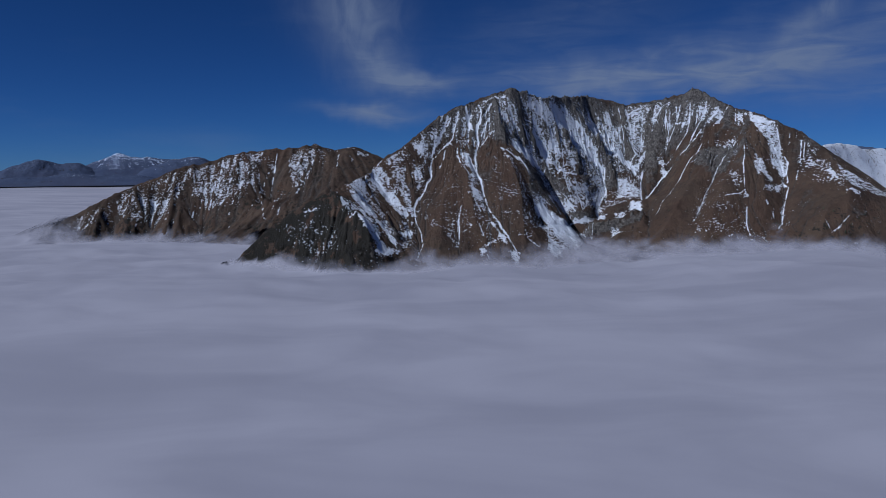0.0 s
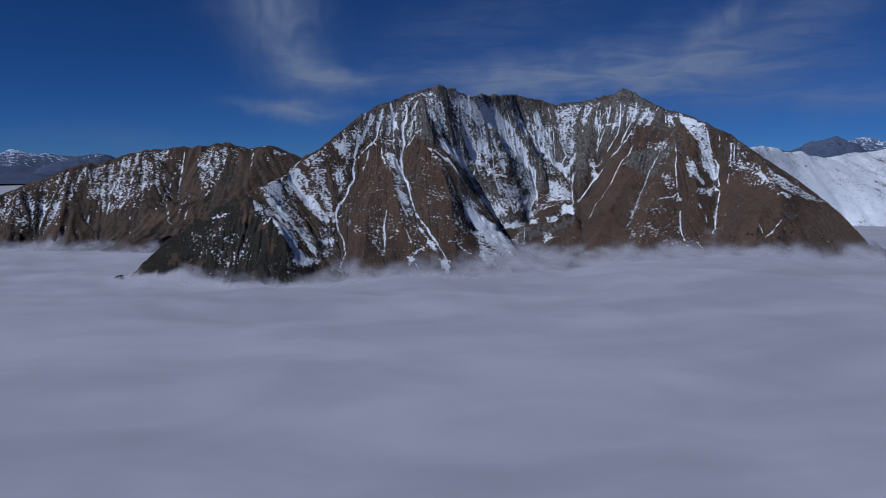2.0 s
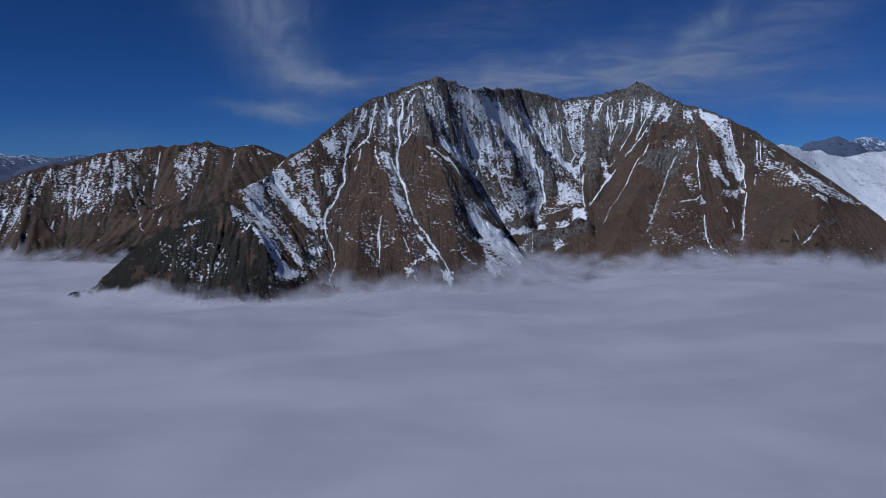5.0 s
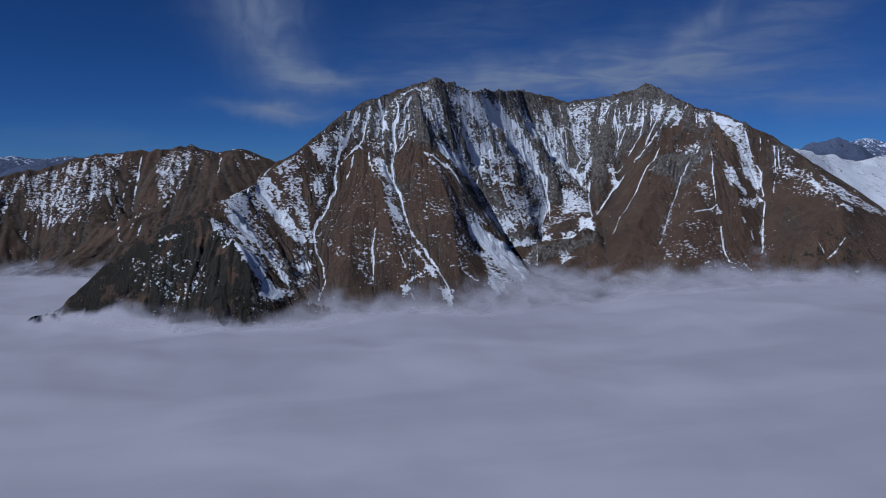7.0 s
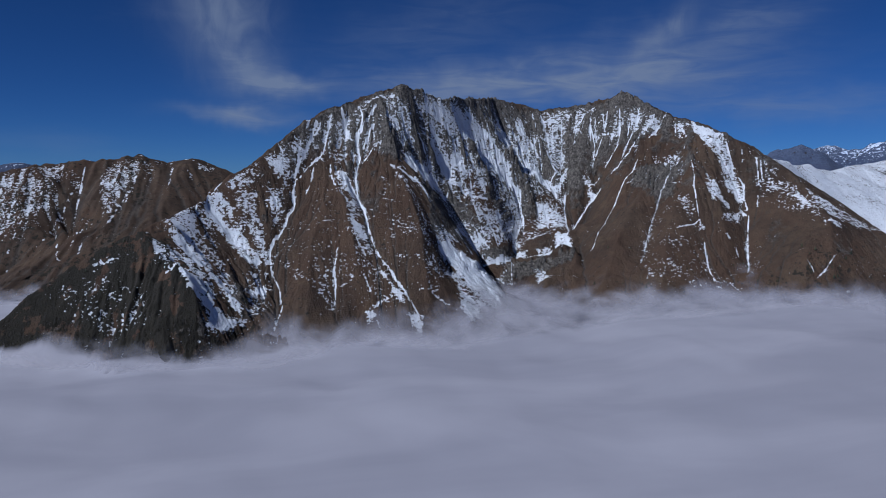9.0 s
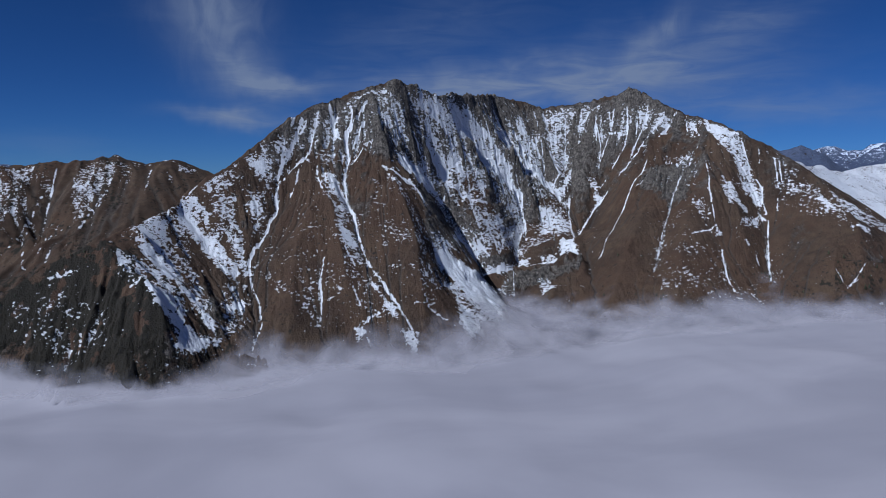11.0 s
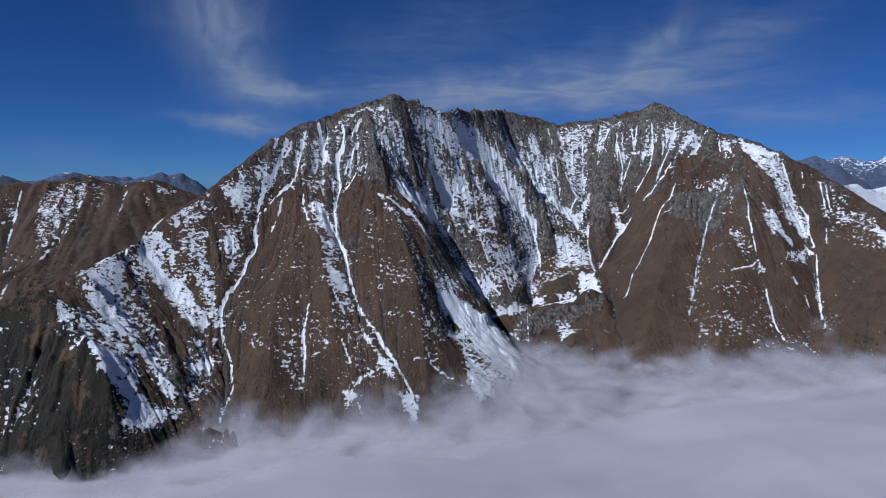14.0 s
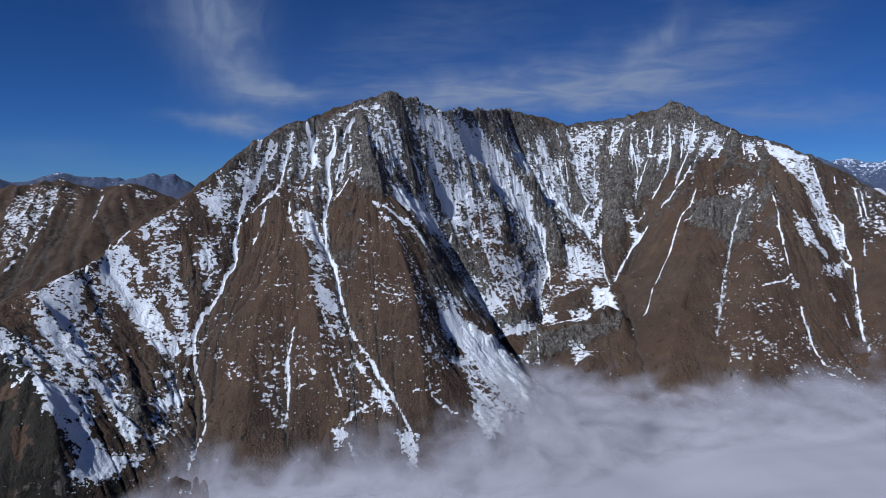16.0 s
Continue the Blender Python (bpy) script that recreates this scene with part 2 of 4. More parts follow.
    def height(self, x, y):
        i = np.clip(((np.asarray(x) - self.x0) / self.cell).astype(int), 0, self.nx - 1)
        j = np.clip(((np.asarray(y) - self.y0) / self.cell).astype(int), 0, self.ny - 1)
        return self.Z[j, i]

    def normals(self, z):
        gy, gx = np.gradient(z, self.cell)
        s = np.sqrt(gx * gx + gy * gy + 1)
        return -gx / s, -gy / s, 1 / s

    def mesh(self, name, layers):
        nx, ny = self.nx, self.ny
        co = np.stack([self.X, self.Y, self.Z], -1).reshape(-1, 3)
        i = np.arange(nx * ny).reshape(ny, nx)
        quads = np.stack([i[:-1, :-1], i[:-1, 1:], i[1:, 1:], i[1:, :-1]], -1).reshape(-1, 4)
        return grid_mesh(name, co, quads, layers)


def grid_mesh(name, co, quads, layers={}):
    me = bpy.data.meshes.new(name)
    me.vertices.add(len(co))
    me.vertices.foreach_set("co", co.astype(np.float32).ravel())
    me.loops.add(quads.size)
    me.loops.foreach_set("vertex_index", quads.astype(np.int32).ravel())
    me.polygons.add(len(quads))
    me.polygons.foreach_set("loop_start", np.arange(0, quads.size, 4, dtype=np.int32))
    me.polygons.foreach_set("use_smooth", np.ones(len(quads), bool))
    me.update()
    me.validate()
    for key, values in layers.items():
        me.attributes.new(key, "FLOAT", "POINT").data.foreach_set("value", values.astype(np.float32).ravel())
    return me


# ---- materials ----


def alpine_material(name, grass_a, grass_b, rock_a, rock_b, snow_col, speck=1.0, relief=1.0):
    """Rock, dry grass and snow, told apart by the layers that the height field carries."""
    mat = bpy.data.materials.new(name)
    mat.use_nodes = True
    k = Nodes(mat.node_tree)
    co = k.add("ShaderNodeTexCoord").outputs["Object"]
    snow = k.add("ShaderNodeAttribute", attribute_name="snow").outputs["Fac"]
    rock = k.add("ShaderNodeAttribute", attribute_name="rock").outputs["Fac"]
    big = k.noise(co, 0.02 * speck, 5.0)
    mid = k.noise(co, 0.11 * speck, 6.0, 0.6)
    small = k.noise(co, 0.7 * speck, 5.0, 0.6)
    ledge = k.noise(k.stretch(co, (0.2 * speck, 0.2 * speck, 0.4 * speck)), 1.0, 5.0, 0.65, 0.4)
    chips = k.noise(k.stretch(co, (0.3 * speck, 0.3 * speck, 0.4 * speck)), 1.0, 4.0, 0.65)
    # ground colours
    grass = k.mix(k.step(k.math("ADD", big, k.math("MULTIPLY", mid, 0.6)), 0.6, 1.0), grass_a, grass_b)
    russet = k.noise(co, 0.009 * speck, 4.0, 0.6)
    grass = k.mix(k.math("MULTIPLY", k.step(russet, 0.42, 0.62), 0.5), grass, (grass_b[0] * 1.05, grass_b[1] * 0.9, grass_b[2] * 0.84))
    grass = k.mix(k.math("MULTIPLY", k.step(k.noise(co, 0.05 * speck, 5.0, 0.65), 0.52, 0.7), 0.5), grass, (grass_b[0] * 1.3, grass_b[1] * 1.3, grass_b[2] * 1.2))
    drain = k.add("ShaderNodeAttribute", attribute_name="drain").outputs["Fac"]
    grass = k.mix(k.math("MULTIPLY", k.step(k.math("ADD", drain, k.math("MULTIPLY", mid, 0.5)), 0.45, 0.9), 0.6), grass, rock_a)
    grass = k.mix(k.math("MULTIPLY", k.step(small, 0.5, 0.75), 0.35), grass, tuple(v * 0.45 for v in grass_a))
    flute = k.noise(k.stretch(co, (0.5 * speck, 0.5 * speck, 0.06 * speck)), 1.0, 5.0, 0.65)
    stone = k.mix(k.step(k.math("ADD", flute, k.math("MULTIPLY", small, 0.5)), 0.5, 1.0), rock_a, rock_b)
    # shade under ledges, put into the stone colour as dark bands
    stone = k.mix(k.math("MULTIPLY", k.step(ledge, 0.5, 0.62), 0.65), stone, tuple(v * 0.5 for v in rock_a))
    stone = k.mix(k.math("MULTIPLY", k.step(k.noise(co, 0.45 * speck, 4.0, 0.65), 0.52, 0.62), 0.6), stone, tuple(v * 0.45 for v in rock_a))
    stone = k.mix(k.math("MULTIPLY", k.step(mid, 0.5, 0.64), 0.4), stone, tuple(v * 0.7 for v in rock_a))
    # dark cover: dwarf pine, and painted shade on flanks too brightly lit
    scrub = k.add("ShaderNodeAttribute", attribute_name="scrub").outputs["Fac"]
    bush_shade = k.step(k.math("ADD", scrub, k.math("MULTIPLY", k.math("SUBTRACT", k.noise(co, 0.16 * speck, 5.0, 0.65), 0.5), 3.4)), 0.4, 0.6)
    is_rock = k.step(k.math("ADD", rock, k.math("MULTIPLY", k.math("SUBTRACT", mid, 0.5), 1.8)), 0.2, 0.85)
    ground = k.mix(is_rock, grass, stone)
    ground = k.mix(bush_shade, ground, (0.026, 0.023, 0.018))
    # snow lies where the layer and the ledges let it stay
    s = k.math("ADD", snow, k.math("MULTIPLY", k.math("SUBTRACT", ledge, 0.5), 2.9))
    s = k.math("ADD", s, k.math("MULTIPLY", k.math("SUBTRACT", chips, 0.5), 3.0))
    s = k.math("ADD", s, k.math("MULTIPLY", k.math("SUBTRACT", mid, 0.5), 0.5))
    s = k.math("ADD", s, k.math("MULTIPLY", k.math("SUBTRACT", k.noise(co, 0.035 * speck, 3.0), 0.5), 1.3))
    s = k.math("ADD", s, k.math("MULTIPLY", k.math("SUBTRACT", k.noise(co, 0.8 * speck, 3.0, 0.6), 0.5), 1.3))
    is_snow = k.step(s, 0.47, 0.51)
    white = k.mix(k.step(mid, 0.3, 0.7), snow_col, tuple(v * 0.9 for v in snow_col))
    color = k.mix(is_snow, ground, white)
    rough = k.math("SUBTRACT", 0.95, k.math("MULTIPLY", is_snow, 0.25))
    height = k.math("ADD", k.math("MULTIPLY", k.math("ADD", ledge, flute), k.math("MULTIPLY", k.math("SUBTRACT", 1.0, k.math("MULTIPLY", is_snow, 0.7)), k.math("ADD", 0.3, k.math("MULTIPLY", is_rock, 0.7)))),
                    k.math("ADD", k.math("MULTIPLY", small, 0.35), k.math("MULTIPLY", is_snow, 0.35)))
    bump = k.add("ShaderNodeBump", Height=height, Strength=relief, Distance=3.8 / speck)
    bsdf = k.add("ShaderNodeBsdfPrincipled", Roughness=rough, Normal=bump.outputs[0])
    k.set(bsdf.inputs["Base Color"], color)
    bsdf.inputs["Specular IOR Level"].default_value = 0.2
    k.tree.links.new(bsdf.outputs[0], k.add("ShaderNodeOutputMaterial").inputs[0])
    return mat


ALPINE = alpine_material("alpine_rock_grass_snow", (0.047, 0.0318, 0.0232), (0.083, 0.0568, 0.0388), (0.060, 0.053, 0.048), (0.27, 0.242, 0.212), (0.77, 0.79, 0.83), relief=1.1)
# far ranges: the blue of aerial haze is mixed into every colour
FAR_HAZED = alpine_material("far_rock_and_snow_hazed", (0.042, 0.055, 0.098), (0.055, 0.07, 0.118), (0.058, 0.074, 0.124), (0.09, 0.11, 0.168), (0.55, 0.62, 0.76), 0.3, 0.25)


def cloud_material(name):
    """Grey-white cloud; the layer "fog" says how thick it is."""
    mat = bpy.data.materials.new(name)
    mat.use_nodes = True
    k = Nodes(mat.node_tree)
    co = k.add("ShaderNodeTexCoord").outputs["Object"]
    big = k.noise(k.stretch(co, (1.0, 2.2, 1.0)), 0.005, 5.0, 0.5, 0.6)
    col = k.mix(k.step(big, 0.28, 0.72), (0.284, 0.277, 0.315), (0.360, 0.348, 0.386))
    facing = k.add("ShaderNodeNewGeometry").outputs["Normal"]
    lean = k.add("ShaderNodeMix", data_type="VECTOR")
    k.set(lean.inputs[0], 0.38)
    k.set(lean.inputs[4], (0.0, 0.0, 1.0))
    k.set(lean.inputs[5], facing)
    soft = k.add("ShaderNodeBsdfDiffuse", Color=col, Normal=lean.outputs[1])
    out = k.add("ShaderNodeOutputMaterial")
    fog = k.add("ShaderNodeAttribute", attribute_name="fog").outputs["Fac"]
    puff = k.noise(k.stretch(co, (1.0, 1.0, 1.6)), 0.03, 5.0, 0.55, 0.5)
    wisp = k.noise(co, 0.11, 3.0, 0.55, 0.5)
    v = k.math("ADD", fog, k.math("MULTIPLY", k.math("SUBTRACT", puff, 0.5), 3.2))
    v = k.math("ADD", v, k.math("MULTIPLY", k.math("SUBTRACT", wisp, 0.5), 0.4))
    alpha = k.step(v, -0.9, 2.0)
    clear = k.add("ShaderNodeBsdfTransparent")
    mixed = k.add("ShaderNodeMixShader", Fac=alpha)
    k.tree.links.new(clear.outputs[0], mixed.inputs[1])
    k.tree.links.new(soft.outputs[0], mixed.inputs[2])
    k.tree.links.new(mixed.outputs[0], out.inputs[0])
    return mat


# ---- the mountain ----
Z0 = 200.0                                        # height of the first camera place over the valley datum


def up(points):
    return [(x, y, z + Z0) for x, y, z in points]


def snow_layer(field, regions, aspect=1.0, gully=0.55, bias=0.0):
    """How readily snow stays: on slopes turned north-east, in gullies and in sheltered bowls."""
    smooth = blur(field.Z, 10)
    nx, ny, nz = field.normals(smooth)
    turned = nx * 0.65 + ny * 0.36
    fx, fy, fz = field.normals(blur(field.Z, 2))
    turned = 0.65 * turned + 0.35 * (fx * 0.65 + fy * 0.36)
    drained = np.log2(blur(field.area * field.cell ** 2, 1) + 1)
    channel = np.clip((drained - 7.0) / 5.0, 0, 1)
    hollow = np.clip((blur(field.Z, 14) - field.Z) / 3.0, -1, 1)
    s = bias + aspect * turned + gully * channel + 0.25 * hollow
    for x, y, rx, ry, amount in regions:
        s = s + amount * np.exp(-((field.X - x) / rx) ** 2 - ((field.Y - y) / ry) ** 2)
    return s


def drained_layer(field):
    return np.clip((np.log2(blur(field.area * field.cell ** 2, 1) + 1) - 5.0) / 6.0, 0, 1)


def mountain_snow(f):
    """Where snow lies and rock stands bare on the great face."""
    f.sheet(0.90, (-106, 1079), (-97, 1086), (-90, 1084), (-82, 1077), (-77, 1070), (-67, 1066), (-70, 1058), (-59, 1047), (-50, 1035), (-55, 1026), (-69, 1031), (-83, 1047), (-93, 1055), (-102, 1062), (-109, 1065))
    f.sheet(0.58, (-81, 1082), (-70, 1089), (-57, 1091), (-56, 1079), (-52, 1069), (-46, 1057), (-41, 1040), (-43, 1030), (-52, 1039), (-60, 1055), (-67, 1066), (-77, 1075))
    f.sheet(0.38, (-81, 1100), (-67, 1110), (-55, 1115), (-55, 1108), (-59, 1097), (-61, 1091), (-72, 1089), (-84, 1085), (-90, 1089))
    f.sheet(0.5, (-45, 1096), (-31, 1101), (-28, 1084), (-31, 1078), (-40, 1069), (-43, 1086))
    f.sheet(0.35, (-50, 1120), (-27, 1129), (-18, 1128), (-23, 1107), (-31, 1101), (-30, 1109))
    f.sheet(0.98, (-42, 1118), (-31, 1121), (-32, 1114), (-40, 1112))
    f.sheet(0.28, (-145, 1011), (-137, 1026), (-115, 1058), (-108, 1028), (-88, 1016), (-69, 996), (-63, 960), (-71, 962), (-86, 978), (-107, 988), (-129, 1000))
    f.sheet(0.90, (-139, 1022), (-127, 1027), (-104, 1006), (-90, 985), (-80, 985), (-74, 975), (-65, 967), (-63, 960), (-68, 962), (-81, 973), (-96, 982), (-114, 991), (-130, 1004))
    f.sheet(0.68, (-130, 1035), (-117, 1051), (-111, 1034), (-118, 1029))
    f.sheet(0.3, (-115, 1058), (-103, 1074), (-94, 1043), (-89, 1015), (-105, 1031))
    f.sheet(0.43, (-135, 986), (-120, 993), (-100, 984), (-85, 965), (-100, 954), (-115, 958))
    f.sheet(0.97, (-142, 986), (-136, 984), (-122, 960), (-104, 958), (-88, 961), (-84, 947), (-60, 957), (-73, 937), (-88, 928), (-89, 942), (-101, 939), (-113, 950), (-134, 963))
    f.sheet(0.76, (-61, 1000), (-46, 1012), (-38, 1005), (-51, 995), (-58, 987))
    f.sheet(0.18, (-63, 1018), (-45, 1029), (-38, 1016), (-39, 987), (-52, 963), (-59, 977))
    f.sheet(0.84, (-21, 1134), (-14, 1138), (-15, 1134), (-20, 1132))
    f.sheet(0.98, (39, 1162), (46, 1161), (50, 1156), (42, 1158))
    f.sheet(1.12, (68, 1025), (75, 1017), (80, 1011), (87, 1002), (90, 996), (89, 990), (82, 993), (79, 1001), (73, 1011), (67, 1021))
    f.sheet(0.73, (41, 1064), (50, 1067), (60, 1063), (61, 1054), (53, 1045), (45, 1047))
    f.sheet(0.45, (53, 1045), (64, 1046), (70, 1028), (64, 1031), (56, 1035))
    f.sheet(0.98, (94, 980), (104, 982), (108, 971), (104, 962), (97, 964), (94, 973))
    f.sheet(0.3, (38, 1106), (51, 1113), (57, 1084), (54, 1071), (41, 1066), (40, 1087))
    f.sheet(1.26, (51, 983), (61, 989), (62, 976), (58, 977), (54, 975))
    f.sheet(0.80, (5, 1094), (12, 1089), (18, 1067), (19, 1054), (25, 1036), (25, 1027), (19, 1033), (15, 1045), (10, 1061), (6, 1074))
    f.sheet(0.98, (11, 1004), (17, 1007), (23, 1007), (22, 1003), (16, 1004))
    f.sheet(0.15, (19, 1067), (29, 1063), (31, 1053), (21, 1047))
    f.sheet(0.15, (-7, 1082), (2, 1080), (2, 1073), (-7, 1076))
    f.sheet(0.15, (-21, 1065), (-12, 1061), (-9, 1044), (-21, 1048))
    f.sheet(0.25, (48, 1013), (59, 1014), (60, 997), (52, 992), (49, 996))
    f.sheet(0.84, (52, 997), (57, 995), (56, 991), (52, 991))
    f.sheet(0.2, (102, 1094), (112, 1095), (110, 1059), (104, 1059))
    f.sheet(0.25, (101, 1048), (111, 1044), (108, 1018), (99, 1019))
    f.sheet(0.2, (68, 1069), (75, 1079), (84, 1089), (88, 1109), (81, 1118), (82, 1094), (73, 1071))
    f.sheet(0.2, (81, 1056), (85, 1055), (82, 1029), (78, 1030))
    f.sheet(0.15, (89, 1035), (99, 1031), (103, 1022), (94, 1024))
    f.sheet(0.77, (99, 1011), (106, 1013), (109, 1005), (104, 1002))
    f.sheet(0.2, (22, 1130), (36, 1121), (44, 1109), (48, 1083), (41, 1064), (35, 1085), (24, 1110))
    f.sheet(0.65, (27, 1130), (36, 1130), (45, 1122), (50, 1111), (44, 1105), (33, 1115))
    f.sheet(0.25, (126, 1061), (141, 1068), (147, 1062), (129, 1038))
    f.sheet(0.25, (130, 1195), (216, 1258), (254, 1284), (332, 1320), (348, 1269), (338, 1199), (261, 1183), (189, 1123), (144, 1152))
    f.sheet(0.91, (128, 1197), (145, 1208), (154, 1213), (142, 1203), (130, 1196))
    f.sheet(0.65, (139, 1201), (173, 1222), (178, 1218), (165, 1211), (145, 1203))
    f.sheet(0.77, (95, 1180), (102, 1176), (102, 1173), (94, 1176))
    f.sheet(0.7, (113, 1182), (121, 1186), (120, 1181), (113, 1178))
    f.sheet(0.77, (78, 1143), (85, 1136), (92, 1134), (83, 1136))
    f.sheet(0.98, (122, 1160), (148, 1174), (156, 1177), (143, 1144), (129, 1138), (112, 1136), (108, 1146))
    f.sheet(0.7, (92, 1126), (104, 1110), (111, 1113), (103, 1104), (96, 1118))
    f.sheet(0.98, (154, 1192), (166, 1200), (174, 1201), (184, 1195), (201, 1193), (189, 1189), (172, 1190), (164, 1191))
    f.sheet(0.84, (178, 1207), (193, 1211), (203, 1205), (193, 1198), (183, 1202))
    f.sheet(0.55, (186, 1230), (205, 1249), (214, 1250), (206, 1228), (189, 1217), (177, 1216))
    f.sheet(0.77, (214, 1251), (228, 1257), (237, 1255), (226, 1249), (213, 1247))
    f.sheet(1.05, (218, 1240), (236, 1251), (257, 1251), (276, 1249), (280, 1244), (270, 1242), (251, 1238), (229, 1236))
    f.sheet(0.98, (244, 1258), (256, 1259), (268, 1257), (273, 1252), (264, 1251), (252, 1253))
    f.sheet(0.65, (260, 1294), (284, 1310), (290, 1306), (308, 1300), (313, 1292), (296, 1292), (267, 1273))
    f.sheet(1.05, (286, 1271), (305, 1289), (324, 1285), (345, 1271), (350, 1258), (341, 1269), (321, 1270), (303, 1274))
    f.sheet(0.77, (292, 1313), (304, 1317), (310, 1306), (297, 1305))
    f.sheet(0.84, (318, 1310), (336, 1311), (335, 1307), (321, 1308))
    f.sheet(1.12, (362, 1289), (366, 1286), (357, 1274), (348, 1266), (345, 1271), (353, 1279))
    f.sheet(1.05, (350, 1266), (358, 1263), (354, 1255), (348, 1254))
    f.sheet(0.77, (305, 1241), (330, 1241), (340, 1226), (327, 1203), (296, 1207), (303, 1226))
    f.sheet(1.05, (318, 1194), (331, 1184), (327, 1154), (303, 1145), (306, 1173))
    f.sheet(0.77, (282, 1170), (304, 1167), (298, 1147), (280, 1157))
    f.sheet(0.91, (257, 1181), (271, 1170), (265, 1155), (255, 1165))
    f.sheet(0.84, (207, 1142), (224, 1144), (241, 1148), (225, 1139), (208, 1137))
    f.sheet(0.7, (254, 1208), (278, 1225), (278, 1216), (261, 1200), (251, 1197))
    f.sheet(0.5, (253, 1226), (280, 1241), (276, 1230), (252, 1212))
    f.sheet(0.65, (261, 1200), (274, 1197), (267, 1176), (258, 1183))
    f.sheet(0.84, (189, 1166), (203, 1158), (214, 1148), (208, 1146), (196, 1149))
    f.sheet(0.84, (168, 1122), (184, 1155), (184, 1147), (168, 1110))
    f.sheet(0.45, (202, 1189), (217, 1190), (249, 1201), (232, 1156), (217, 1158), (206, 1169))
    f.sheet(0.4, (172, 1187), (201, 1193), (204, 1184), (182, 1184))
    f.sheet(0.55, (217, 1215), (237, 1232), (232, 1216), (222, 1201), (217, 1204))
    f.sheet(0.35, (239, 1228), (274, 1245), (271, 1235), (237, 1213))
    f.sheet(1.16, (139, 1080), (153, 1092), (176, 1089), (205, 1105), (228, 1097), (239, 1071), (225, 1021), (192, 1016), (176, 1035), (163, 1056), (147, 1067), (139, 1069))
    f.sheet(1.05, (140, 1038), (167, 1072), (177, 1077), (168, 1059), (146, 1040))
    f.sheet(0.5, (138, 1089), (155, 1103), (169, 1100), (152, 1088), (139, 1080))
    f.sheet(0.6, (152, 1044), (171, 1050), (184, 1034), (207, 1021), (189, 1005), (170, 1013), (150, 984), (149, 1013))
    f.sheet(0.98, (161, 1027), (172, 1014), (173, 993), (154, 981), (151, 997))
    f.sheet(1.05, (184, 1034), (242, 1068), (253, 1023), (198, 994))
    f.sheet(0.77, (268, 1132), (280, 1129), (278, 1097), (263, 1097), (262, 1110))
    f.sheet(0.3, (193, 1101), (235, 1139), (239, 1117), (223, 1114), (203, 1099))
    f.sheet(0.7, (378, 1264), (389, 1259), (389, 1250), (378, 1255))
    f.sheet(0.98, (385, 1253), (392, 1243), (397, 1240), (384, 1239), (381, 1244))
    f.sheet(0.3, (363, 1329), (410, 1309), (437, 1278), (469, 1263), (491, 1242), (461, 1247), (429, 1261), (378, 1297))
    f.sheet(0.55, (500, 1235), (512, 1227), (506, 1206), (499, 1222))
    f.sheet(1.12, (517, 1224), (540, 1204), (551, 1191), (549, 1189), (522, 1197), (518, 1216))
    f.sheet(0.6, (520, 1204), (548, 1187), (550, 1171), (548, 1164), (530, 1162), (522, 1177))
    f.sheet(0.77, (530, 1162), (551, 1164), (546, 1145), (550, 1137), (537, 1116), (528, 1125), (520, 1136))
    f.sheet(0.65, (497, 1143), (506, 1134), (511, 1123), (519, 1113), (506, 1104), (489, 1110), (492, 1126))
    f.sheet(0.7, (493, 1095), (530, 1112), (523, 1098), (487, 1086))
    f.sheet(1.26, (466, 1101), (468, 1096), (469, 1089), (463, 1091))
    f.sheet(0.65, (433, 1091), (455, 1093), (442, 1082), (431, 1082))
    f.sheet(0.35, (455, 1137), (466, 1131), (469, 1110), (466, 1101), (445, 1100), (439, 1108))
    f.sheet(0.6, (433, 1073), (448, 1075), (438, 1052), (448, 1040), (445, 1030), (434, 1036), (430, 1048), (426, 1058))
    f.sheet(0.15, (432, 1048), (441, 1025), (432, 1006), (422, 1020))
    f.sheet(0.1, (588, 1154), (595, 1134), (571, 1106), (568, 1122))
    f.sheet(0.1, (478, 1207), (491, 1179), (467, 1142), (458, 1165))
    f.sheet(0.2, (464, 1221), (491, 1198), (485, 1179), (467, 1200))
    f.sheet(0.15, (-10, 1148), (27, 1169), (67, 1177), (119, 1189), (127, 1172), (83, 1137), (17, 1132))
    f.sheet(0.3, (337, 1333), (374, 1322), (374, 1285), (343, 1275), (328, 1308))
    f.sheet(0.0, (-38, 1032), (-42, 1047), (-16, 1091), (18, 1095), (27, 1073), (47, 1050), (86, 988), (20, 987))
    f.sheet(0.0, (71, 1105), (108, 1108), (131, 1078), (135, 1004), (94, 994), (76, 1049))
    f.sheet(0.0, (398, 1123), (452, 1137), (451, 1075), (458, 1027), (504, 1044), (543, 1073), (477, 996), (364, 1021))
    f.rib(7, 10, (216, 1261), (229, 1262), (250, 1260), (275, 1257))
    f.rib(5, 9, (262, 1314), (274, 1310), (291, 1297))
    f.rib(9, 12, (211, 1229), (219, 1222), (230, 1218))
    f.rib(9, 13, (277, 1257), (291, 1249), (293, 1233))
    f.rib(7, 10, (139, 1200), (143, 1196), (150, 1186), (155, 1183))
    f.rib(9, 12, (113, 1187), (126, 1185), (133, 1177), (136, 1172))
    f.rib(-4, 26, (112, 1175), (116, 1163))
    f.rib(-5, 12, (218, 1240), (244, 1249), (278, 1246))
    f.rib(-4, 10, (247, 1258), (270, 1252))
    f.rib(-5, 12, (292, 1280), (323, 1274), (348, 1261))
    f.rib(-5, 12, (160, 1196), (179, 1196), (201, 1193))
